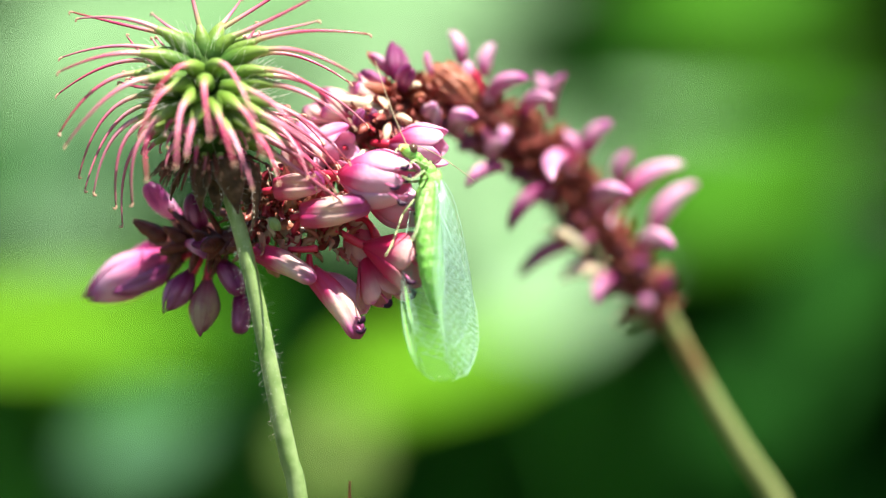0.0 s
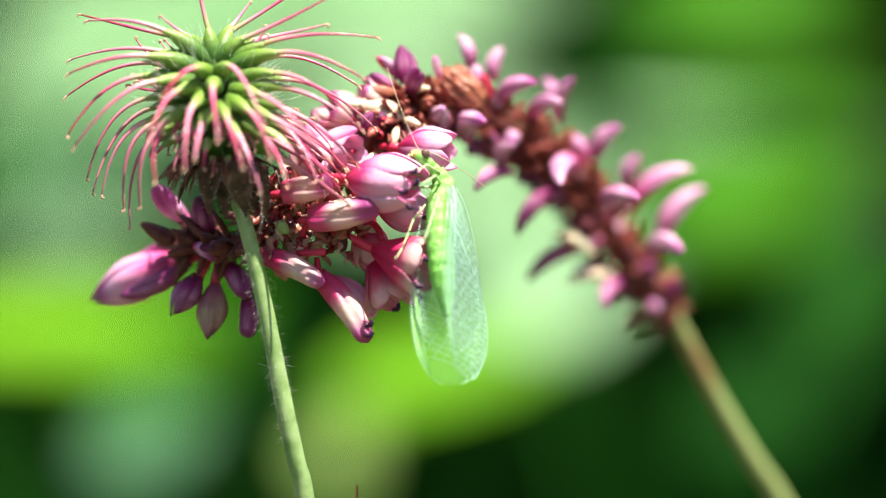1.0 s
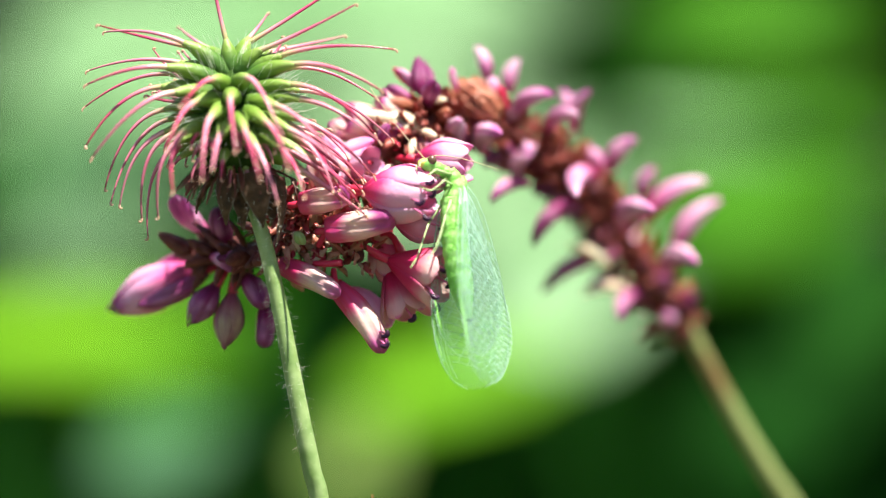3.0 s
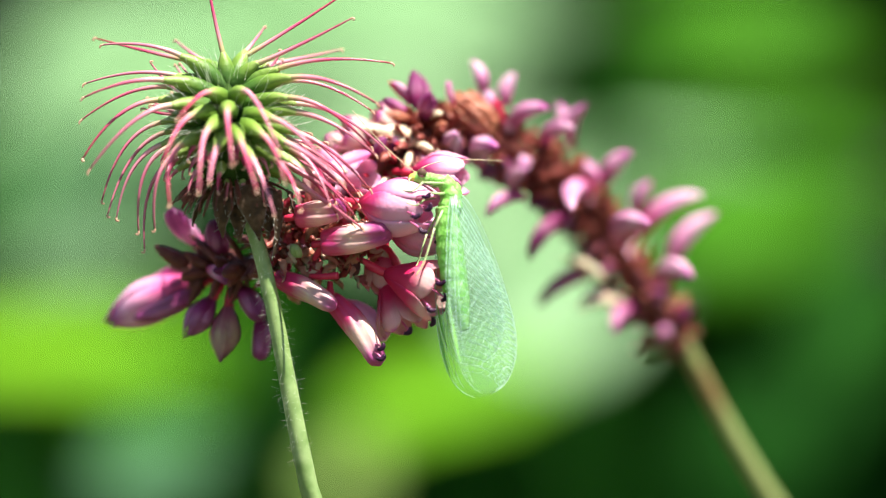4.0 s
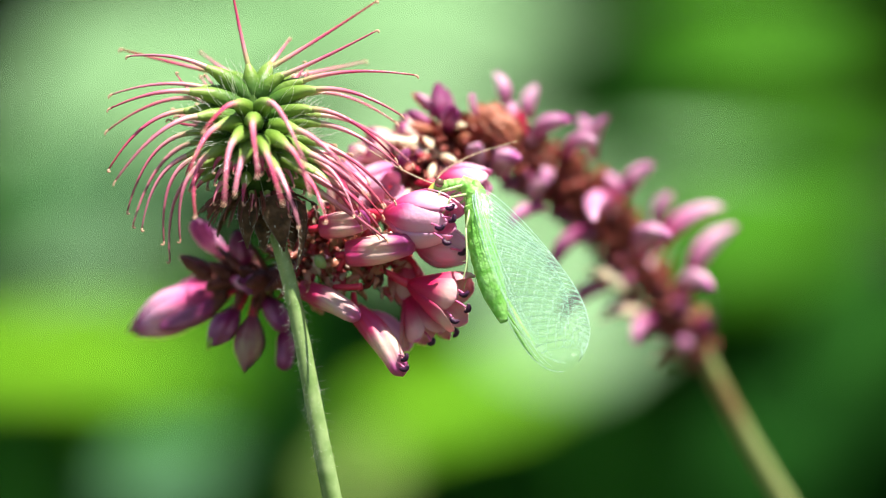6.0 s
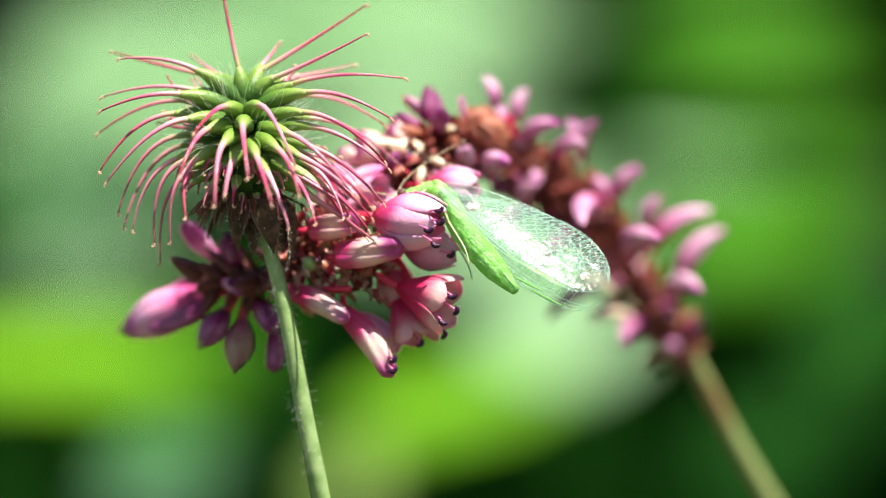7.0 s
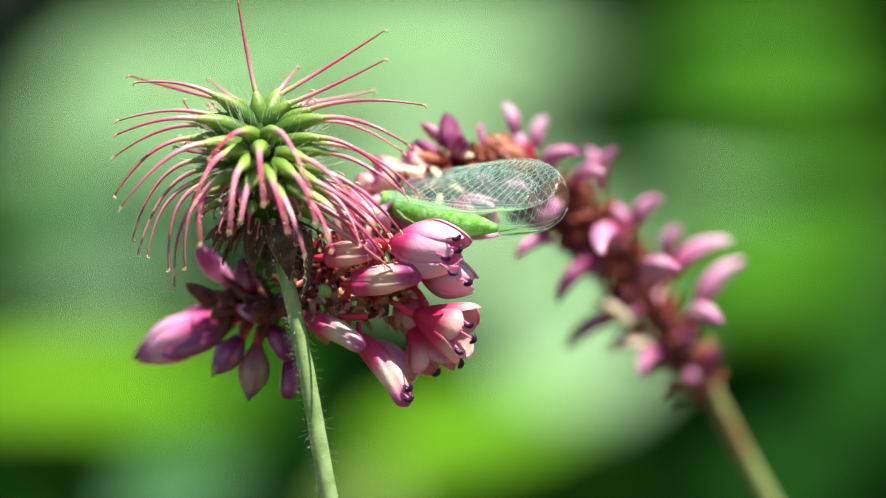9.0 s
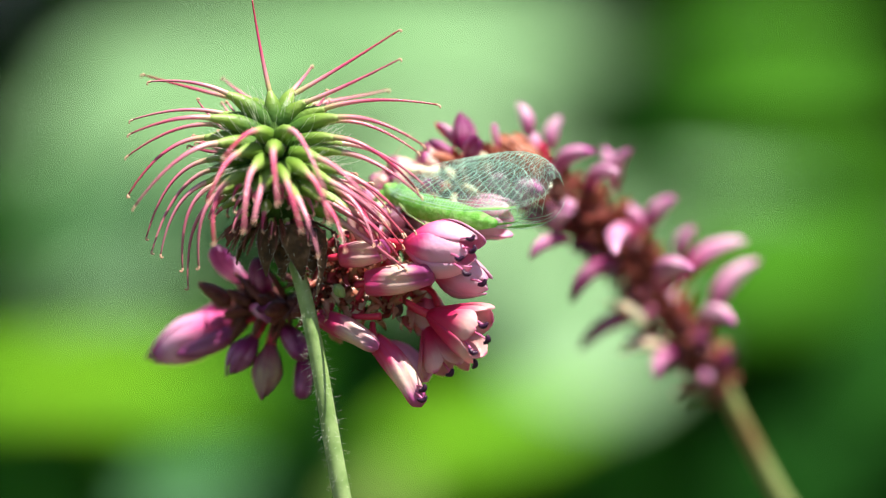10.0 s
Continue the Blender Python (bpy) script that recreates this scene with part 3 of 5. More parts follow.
def build_spike():
    t = thing("flower_spike", Vector((0.062, 0.03, -0.01)), "arching spike of pink flowers and brown bracts on olive stem", "flower")
    base = [Vector((0.062, 0.03, -0.03)), mm(64.4, 42, -727.1), mm(63.36, 42, -467.42), mm(60.19, 41.2, -238.69), mm(53.76, 40.4, -124.43), mm(45.22, 39.6, -70.45), mm(37.3, 38.48, -42.42), mm(28.51, 37.04, -24.17), mm(25.38, 35.92, -19.09), mm(22.61, 34.8, -14.43), mm(19.8, 33.36, -9.26), mm(18.33, 32.08, -6.37)]
    bm = bmesh.new()
    tube(bm, glide(base, 10), lambda q: 0.00098 - 0.00034 * q, 14)
    part("stem", bm, MAT_STEM_BROWN, t)
    axis = [mm(18.84, 32.88, -8.85), mm(17.67, 31.44, -6.89), mm(15.36, 28.72, -3.6), mm(12.96, 26, -0.37), mm(10.61, 23.28, 2.48), mm(8.1, 20.56, 4.67), mm(5.23, 17.68, 6.11), mm(2.12, 13.2, 6.88),
            mm(-0.54, 8.6, 6.15), mm(-2.85, 7, 4.58), mm(-5.13, 5.8, 2.57), mm(-7.81, 5, 0.61), mm(-10, 5, -1.3), mm(-12.75, 5.4, -2.45), mm(-15.2, 7, -2.48), mm(-17.1, 9, -2.2)]
    line = glide(axis, 6)
    bm = bmesh.new()
    tube(bm, line, lambda q: 0.0011 - 0.0005 * min(1.0, q * 1.5), 14, 3, 0.25)
    part("rachis", bm, MAT_RACHIS, t, "brown red flower axis")
    # dry bracts all along the axis: single ones on the near limb, a mass on the far one
    rng = random.Random(8)
    mass = bmesh.new()
    last = len(line) - 2
    for i in range(900):
        near = i < 165
        f = rng.uniform(0.5, 0.97) * last if near else (0.04 + 0.56 * rng.random() ** 0.9) * last
        n = int(f)
        p = line[n].lerp(line[n + 1], f - n)
        d = (line[n + 1] - line[n]).normalized()
        u = d.orthogonal().normalized()
        v = d.cross(u)
        ang = rng.uniform(0, 6.283)
        out = u * math.cos(ang) + v * math.sin(ang)
        ax = (d * rng.uniform(0.1, 1.2) + out).normalized()
        bm = bmesh.new() if near else mass
        ln = rng.uniform(0.0013, 0.0027) if near else rng.uniform(0.0009, 0.0018) * min(1.0, 0.55 + 4 * f / last)
        sheet(bm, tepal_grid(p + out * (0.0005 if near else 0.0011), ax, (out - ax * out.dot(ax)).normalized(), ln, ln * rng.uniform(0.28, 0.55), rng.uniform(0.0001, 0.0005), rng.uniform(-0.0006, 0.0006), 6, 5), 0.00008)
        if near:
            # The drooping end's bracts take a darker colour for the seed head's shadow.
            part("bract", bm, MAT_BRACT_NEAR if f < 0.8 * last else MAT_RACHIS, t)
    part("bract_mass", mass, MAT_BRACT, t, "", "stuff")
    pocket = mm(-6.52, 2.8, -0.8)
    for i in range(130):
        p = pocket + Vector((rng.uniform(-0.0034, 0.003), rng.uniform(-0.001, 0.0014), rng.uniform(-0.0022, 0.0022)))
        ax = Vector((rng.uniform(-1, 1), rng.uniform(-0.9, 0.1), rng.uniform(-1, 1))).normalized()
        out = Vector((rng.uniform(-1, 1), -1, rng.uniform(0, 1.2)))
        out = (out - ax * out.dot(ax)).normalized()
        ln = rng.uniform(0.0009, 0.0022)
        bm = bmesh.new()
        grid = tepal_grid(p, ax, out, ln, ln * rng.uniform(0.2, 0.5), rng.uniform(0.0, 0.0003), rng.uniform(-0.0012, 0.0012), 8, 5)
        for r, row in enumerate(grid):
            for c, q in enumerate(row):
                q += out * (0.00012 * math.sin(1.9 * r + 2.3 * c + i)) + ax.cross(out) * (0.0001 * math.sin(1.3 * r + i))
        sheet(bm, grid, 0.00005)
        part("bract", bm, MAT_BRACT_NEAR, t)
    # small unopened buds pressed to the axis
    for i in range(66):
        f = (rng.uniform(0.06, 0.52) if i > 24 else rng.uniform(0.08, 0.93)) * last
        n = int(f)
        p = line[n]
        d = (line[n + 1] - line[n]).normalized()
        u = d.orthogonal().normalized()
        v = d.cross(u)
        ang = rng.uniform(0, 6.283)
        out = u * math.cos(ang) + v * math.sin(ang)
        ax = (d * rng.uniform(0.3, 1.0) + out).normalized()
        a = p + out * 0.0007
        ln = rng.uniform(0.0016, 0.0028) if i > 24 else rng.uniform(0.0013, 0.0025)
        part("bud", bud_mesh(a, a + ax * ln, ln * rng.uniform(0.4, 0.55)), rng.choice((MAT_PINK, MAT_PURPLE, MAT_DRY, MAT_PALE)), t)
    P_, C_, V_, L_ = MAT_PINK, MAT_CREAM, MAT_PURPLE, MAT_PALE
    # the drooping end
    flower(t, -15.76, 9.50, -3.07, -22.04, 12.50, -6.39, 3.05, MAT_BLUSH, 0.0, 0.35, seed=61, close=0.86)
    bud(t, -16.6, 10.6, -2.2, -20.9, 12.6, -5.0, 1.9, V_, 0.1, True, 0.5)
    bud(t, -15.11, 7.5, -3.51, -20.03, 9.5, -5.86, 1.5, V_)
    bud(t, -15.28, 7.80, -0.65, -17.34, 5.80, 1.57, 1.6, MAT_BLUSH, 0.1, True, 0.7)
    bud(t, -13.54, 6.80, -1.42, -14.28, 4.80, 0.88, 1.6, V_)
    flower(t, -14.30, 6.80, -4.27, -16.17, 5.80, -7.16, 1.75, V_, 0.0, 0.3, seed=63, close=0.9)
    flower(t, -13.34, 6.80, -4.81, -13.73, 5.30, -8.57, 1.95, MAT_OLIVE, 0.0, 0.4, seed=62, close=0.9)
    bud(t, -12.61, 5.80, -3.80, -11.04, 3.80, -5.89, 1.6, V_, 0.1, True, 0.7)
    bud(t, -11.22, 6.80, -5.73, -11.26, 5.80, -8.66, 1.4, V_, 0.1, True, 0.75)
    bud(t, -14.72, 5.80, -2.44, -12.93, 3.80, -3.36, 1.1, MAT_BLUSH, 0.1, True, 0.7)
    bud(t, -9.90, 2, -3.06, -5.86, 0, -5.07, 1.8, C_, 0.08, True, 0.8, 0.6)
    bud(t, -6.11, 1.5, -4.57, -2.93, 0, -8.90, 1.95, C_, 0.1, True, 0.86, 0.62)
    bud(t, -5.41, 4, -4.76, -2.58, 3.5, -7.34, 1.6, P_, 0.16, True, 0.8)
    bud(t, -6.62, 0.5, -0.68, -2.13, -1, 0.19, 2.3, C_, -0.05, True, 0.88, 0.72)
    bud(t, -8.42, 0.5, 1.09, -5.17, -0.5, 1.69, 2.0, C_, -0.04, True, 0.84, 0.7)
    bud(t, -5.15, 2.5, -1.33, -4.65, 2, -2.91, 1.1, MAT_RACHIS, 0.1, False, 0.6)
    # open flowers on the bend
    flower(t, -4.22, 1, 2.00, 0.60, -1.2, 1.53, 3.9, P_, 0.0, 0.15, seed=4, close=0.48)
    flower(t, -2.61, 2.5, 0.61, 1.51, 1, -0.72, 2.8, P_, 0.0, 0.5, seed=6, close=0.6)
    flower(t, -2.60, 1, -2.67, 1.20, -0.5, -3.93, 4.3, MAT_RUBY, 0.2, -0.1, seed=5, close=0.2, trumpet=True)
    flower(t, -2.66, 3, -3.30, -1.21, 2, -6.69, 3.5, MAT_RUBY, 0.1, 0.5, seed=9, close=0.2, trumpet=True)
    flower(t, -2.67, 4, -0.80, -2.66, 3.5, -3.95, 2.5, MAT_RUBY, 0.0, 0.2, seed=10)
    flower(t, -0.84, 5, 4.09, 2.96, 3.4, 3.79, 2.9, P_, 0.1, 0.6, seed=12, close=0.3)
    # stamens that look out of the open flowers: each a pink thread with a dark kidney-shaped anther
    for root, tip, bend in (
            (mm(-1.09, -0.90, 2.10), mm(0.22, -2.70, 2.42), 0.4),
            (mm(-1.09, -0.90, 1.72), mm(0.37, -2.60, 1.64), 0.9),
            (mm(-1.46, -0.90, 1.35), mm(-0.48, -3.20, 1.08), 0.2),
            (mm(-1.46, -0.80, 0.97), mm(-0.04, -2.90, 0.11), -0.5),
            (mm(-0.15, 0.80, -0.34), mm(1.05, -0.30, -0.56), 0.6),
            (mm(-0.34, -0.40, -2.66), mm(1.15, -2.20, -3.35), 0.3),
            (mm(-0.22, -0.40, -3.52), mm(1.38, -1.90, -4.32), 1.2),
            (mm(-0.52, -0.40, -4.09), mm(0.48, -2.40, -5.10), -0.4),
            (mm(-1.66, 2.00, -5.82), mm(-1.02, 0.80, -6.63), 0.8),
            (mm(-0.53, 1.80, -5.25), mm(0.60, 0.80, -5.99), 1.4),
            (mm(-3.53, 0.30, -7.48), mm(-2.81, -0.70, -7.64), 0.9),
            (mm(-3.61, 0.30, -7.85), mm(-2.84, -0.90, -8.34), 0.3)):
        bm = bmesh.new()
        tube(bm, bez(root, root.lerp(tip, 0.6) + Vector((0, -0.0003, 0.0002)), tip, 6), lambda q: 0.00007, 6)
        thread = part("filament", bm, MAT_FILAMENT, t)
        bm = bmesh.new()
        along = Vector((math.cos(bend), -0.2, math.sin(bend))) * 0.0003
        across = Vector((-along.z, 0, along.x)) * 0.8
        tube(bm, bez(tip - along + across * 0.5, tip - across * 1.2, tip + along + across * 0.5, 8), lambda q: 0.00018 * (0.55 + 0.45 * math.sin(math.pi * q)), 10)
        part("anther", bm, MAT_ANTHER, thread, "dark purple anther")
    bud(t, 0.23, 6, 4.26, 1.98, 4, 3.46, 1.4, P_)
    for a, b, c in ((mm(-4.68, 1.5, -1.55), mm(-3.54, 1.2, -2.19), mm(-2.49, 1, -2.71)), (mm(-7.59, 1.5, -2.91), mm(-6.74, 0.8, -3.01), mm(-5.72, 0.5, -2.86)), (mm(-6.28, 2, -3.29), mm(-6.35, 1.8, -3.93), mm(-6.00, 1.5, -4.64)),
                    (mm(-5.28, 1.5, 1.47), mm(-4.83, 1.2, 1.77), mm(-4.07, 1, 2.00)), (mm(-7.32, 1.5, -1.77), mm(-7.01, 1, -1.09), mm(-6.51, 0.6, -0.68)), (mm(-3.19, 3, -1.10), mm(-2.35, 3, -0.53), mm(-1.86, 2.6, -2.24))):
        bm = bmesh.new()
        tube(bm, bez(a, b, c, 8), lambda q: 0.00019 + 0.00006 * q, 8)
        part("flower_stalk", bm, MAT_STALK, t)
    # behind the seed head
    bud(t, -6.67, 6, 3.49, -3.59, 5, 5.39, 1.4, P_)
    bud(t, -5.54, 7, 4.27, -7.05, 6, 5.79, 1.5, P_)
    bud(t, -4.79, 8, 5.83, -6.72, 8, 6.68, 1.6, C_)
    bud(t, -3.23, 7, 5.43, -1.61, 6, 6.25, 1.2, V_)
    bud(t, -3.25, 8.5, 6.92, -5.58, 9, 7.94, 1.5, C_)
    flower(t, -4.46, 6.5, 4.57, -6.87, 4.5, 2.86, 2.2, P_, 0.3, 0.4, seed=41)
    flower(t, -3.24, 8, 6.06, -5.69, 7, 6.89, 2.0, C_, 0.2, 0.9, seed=42)
    flower(t, -5.51, 5.5, 3.48, -3.58, 4, 3.92, 1.9, P_, 0.3, 0.1, seed=43)
    flower(t, -6.64, 4.5, 1.87, -7.75, 3.5, 3.65, 1.9, C_, 0.4, 0.5, seed=44)
    flower(t, -1.51, 8.5, 6.92, -3.63, 8, 7.84, 1.8, C_, 0.5, 0.3, seed=45)
    # the far limb of the arch
    bud(t, -1.51, 9, 7.79, -3.24, 8, 8.73, 0.99, V_, -0.3, False, 0.42)
    bud(t, -0.08, 11.12, 8.39, -0.7, 11.12, 11.17, 1.03, V_, -0.3, False, 0.42)
    bud(t, -1.01, 9.85, 8.78, -2.17, 9, 10.34, 0.69, L_, -0.3, False, 0.42)
    bud(t, 0.23, 9, 7.79, 0.62, 7, 9.47, 1.08, V_, 0.3, False, 0.42)
    bud(t, 4.01, 16.56, 9.78, 3.34, 16.56, 12.16, 1.14, L_, -0.3, False, 0.42)
    bud(t, 5.86, 19.28, 8.86, 6.54, 19.28, 11.35, 1.16, L_, 0.3, False, 0.42)
    bud(t, 6, 16.56, 7.28, 8.82, 13.84, 8.62, 1.31, L_, 0.3, False, 0.42)
    bud(t, 9.96, 22, 7.25, 9.55, 22, 9.27, 1.17, L_, -0.3, False, 0.42)
    bud(t, 10.61, 22, 6.03, 11.59, 19.28, 9.11, 1.16, L_, 0.3, False, 0.42)
    bud(t, 8.67, 19.28, 5.86, 10.56, 13.84, 7.21, 1.23, L_, 0.3, False, 0.42)
    bud(t, 2.42, 11.12, 5.43, 2.24, 7.5, 6.82, 1.62, L_, 0.2, False, 0.42)
    bud(t, 4.02, 13.84, 4.68, 5.1, 8, 5.83, 1.71, L_, 0.3, False, 0.42)
    bud(t, 6.43, 17.92, 2.76, 7.25, 13.84, 4.29, 1.16, L_, 0.3, False, 0.42)
    bud(t, 7, 16.56, 2.43, 4.41, 13.84, 1.15, 1.09, V_, -0.3, False, 0.42)
    bud(t, 10.47, 19.28, 1.16, 7.47, 19.28, -1.96, 1.32, V_, -0.3, False, 0.42)
    bud(t, 13.53, 24.72, -2.82, 8.21, 24.72, -5.43, 1.41, V_, -0.3, False, 0.42)
    bud(t, 12.04, 21.2, 2.95, 10.32, 11.6, 1.52, 1.62, L_, -0.2, False, 0.42)
    bud(t, 13.1, 23.36, 3.46, 14.98, 22, 5.71, 1.4, L_, 0.3, False, 0.42)
    bud(t, 15.68, 26.08, 1.19, 16.5, 24.72, 3.64, 1.48, L_, 0.3, False, 0.42)
    bud(t, 15.6, 24.72, -0.37, 20.27, 24.72, 2.66, 1.56, L_, 0.3, False, 0.42)
    bud(t, 18.05, 27.44, -2.76, 21.44, 27.44, 1.28, 1.63, L_, 0.3, False, 0.42)
    bud(t, 14.01, 22, -0.85, 15.71, 11.6, 0.51, 1.7, L_, 0.2, False, 0.42)
    bud(t, 17.06, 26, -3.86, 19.09, 18, -3.23, 1.56, L_, 0.25, False, 0.42)
    bud(t, 15.7, 27.44, -5.53, 13.75, 23.36, -7.28, 1.24, V_, -0.3, False, 0.42)
    bud(t, 17.13, 30.16, -7.94, 15.26, 29.2, -8.87, 0.74, MAT_BRACT, -0.14, True, 0.42)
    bud(t, 14, 26.08, -2.84, 11.17, 27.44, -2.1, 1.1, L_, -0.3, False, 0.42)
    bud(t, 14.26, 27.44, -4.9, 11.81, 30.16, -5.28, 1.4, L_, -0.3, False, 0.42)
    bud(t, 12.38, 22, 3.28, 11.1, 22, 5.11, 1.17, L_, -0.3, False, 0.42)
    bud(t, 13.1, 24.4, -3.56, 9.96, 22.8, -1.93, 0.88, MAT_HUSK, -0.2, False, 0.42)
    bud(t, 14.48, 26, -5, 11.1, 24.4, -5.6, 0.88, MAT_HUSK, -0.2, False, 0.42)
    bud(t, 17.84, 30.8, -8.79, 15.84, 29.2, -9.41, 1.01, MAT_STEM, -0.2, False, 0.42)
    # a withered orange floret on the top of the arch
    dry = thing_part("withered_floret", t)
    foot = mm(4.73, 11.6, 6.99)
    for way, ln, w, lie in (((-0.95, 0.1, 0.3), 3.0, 1.3, -0.7), ((-0.85, -0.1, 0.6), 3.4, 1.5, -0.3), ((-0.7, -0.05, 0.75), 3.7, 1.5, 0.0), ((-0.5, 0.1, 0.9), 3.3, 1.4, 0.3), ((-0.85, -0.4, 0.45), 2.7, 1.3, -0.5),
                            ((-0.6, -0.5, 0.7), 2.9, 1.4, 0.1), ((-0.3, -0.2, 0.8), 2.2, 1.1, 0.6), ((-0.7, -0.6, 0.5), 1.9, 1.2, 0.0)):
        way = Vector(way).normalized()
        out = Vector((lie, -1, 0.4))
        out = (out - way * out.dot(way)).normalized()
        bm = bmesh.new()
        grid = tepal_grid(foot + out * 0.0002, way, out, ln / 1000, w / 1000, 0.0008, -0.0005, 12, 9)
        for r, row in enumerate(grid):
            for c, q in enumerate(row):
                q += out * (0.00014 * math.sin(1.1 * r + 1.9 * c) - 0.0004 * math.exp(-((c - 4) / 0.9) ** 2))
        sheet(bm, grid, 0.00012)
        part("petal", bm, MAT_DRY, dry, "dry orange petal")
    # pale papery bracts on the bend
    for a, b, w in ((mm(-0.35, 7.5, 6.67), mm(-4.46, 6.5, 7.26), 1.3), (mm(-0.54, 7, 6.19), mm(-3.60, 6, 6.33), 1.0), (mm(-2.37, 5, 3.67), mm(-3.20, 4.4, 2.63), 0.8), (mm(-0.92, 6, 5.41), mm(-1.22, 5.4, 4.06), 0.6),
                    (mm(0.62, 9, 7.98), mm(1.24, 8, 8.22), 0.6), (mm(0.23, 7, 5.81), mm(1.46, 6, 4.72), 0.8), (mm(-0.54, 7, 6.00), mm(0.61, 6, 5.71), 0.6)):
        ax = (b - a).normalized()
        out = Vector((0, -1, 0.5))
        out = (out - ax * out.dot(ax)).normalized()
        bm = bmesh.new()
        sheet(bm, tepal_grid(a, ax, out, (b - a).length, w / 1000, 0.0003, -0.0002, 8, 5), 0.00009)
        part("bract", bm, MAT_HUSK, t, "pale papery bract")
    bud(t, -8.21, 1.00, -1.54, -8.68, 0.40, -0.79, 0.8, MAT_STEM, 0.2, False, 0.6)
    # reddish buds and bracts that stand up on the bend
    bud(t, -0.46, 9, 8.48, -0.62, 9, 11.20, 1.05, V_, 0.06, False, 0.5)
    bud(t, -0.74, 10, 8.90, -2.33, 9.5, 10.44, 0.55, MAT_STALK, 0.05, False, 0.6)
    bud(t, -0.93, 8.5, 8.08, -2.78, 8, 9.11, 0.8, V_, -0.08, False, 0.6)
    bud(t, -0.85, 8, 7.76, -2.93, 7.5, 8.06, 0.75, MAT_DRY, -0.08, False, 0.6)
    bud(t, 0.04, 8.5, 7.97, 0.69, 7.5, 9.29, 0.95, V_, -0.08, False, 0.6)
    bud(t, 2.03, 11, 8.82, 1.71, 10.5, 10.48, 0.6, P_, 0.05, False, 0.6)
    bud(t, 4.75, 13, 8.09, 4.56, 13, 9.94, 1.0, L_, 0.05, False, 0.6)
    bud(t, 5.54, 13, 7.50, 5.02, 12.5, 9.25, 0.7, MAT_STALK, 0.05, False, 0.6)
    bud(t, -3.20, 4.5, 5.19, -2.59, 4, 6.43, 0.8, V_, 0.1, False, 0.6)
    return t


spike = build_spike()


# ---------------------------------------------------------------- the hooked seed head
def achene(parent, knee, tip, hook=True):
    """One seed: a green body that swells outwards, a long pink style, and a small hook at its end."""
    mid = mm(-12.91, 0, 6.98)
    root = Vector((mid.x, mid.y, mid.z + max(-0.0022, min(0.0022, (knee.z - mid.z) * 0.5))))
    way = (knee - root)
    bm = bmesh.new()
    lift = Vector((0, 0, 0.16 * way.length))
    line = bez(root, root.lerp(knee, 0.55) + lift, knee, 16)
    thick = 0.00018 + 0.00008 * min(1.0, max(0.0, -knee.y / 0.005))
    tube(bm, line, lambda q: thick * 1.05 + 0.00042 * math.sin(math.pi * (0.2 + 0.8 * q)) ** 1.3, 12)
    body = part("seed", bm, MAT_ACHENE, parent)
    bm = bmesh.new()
    reach = (tip - knee).length
    d = (line[-1] - line[-2]).normalized()
    straight = (tip - knee).normalized()
    lead = (d + way.normalized()).normalized() if tip.z < knee.z + 0.001 else (d * 0.15 + straight + Vector((straight.x, 0, 0)) * 0.3).normalized()
    ctrl = knee + lead * (reach * 0.42)
    line = bez(knee - d * 0.0003, ctrl, tip, 18)
    tube(bm, line, lambda q: thick * (1.08 - 0.8 * q ** 0.7), 8)
    style = part("style", bm, MAT_STYLE, body, "curved pink style")
    if hook:
        d = (line[-1] - line[-2]).normalized()
        down = Vector((0.3 * d.x, -0.2, -1)).normalized() if abs(d.z) < 0.8 else Vector((-1 if d.x > 0 else 1, -0.3, 0)).normalized()
        bm = bmesh.new()
        q = line[-1]
        tube(bm, bez(q - d * 0.0001, q + d * 0.00025, q + d * 0.00008 + down * 0.00022, 5), lambda s: 0.00008 * (1 - 0.3 * s), 6)
        part("hook", bm, MAT_HOOK, body)


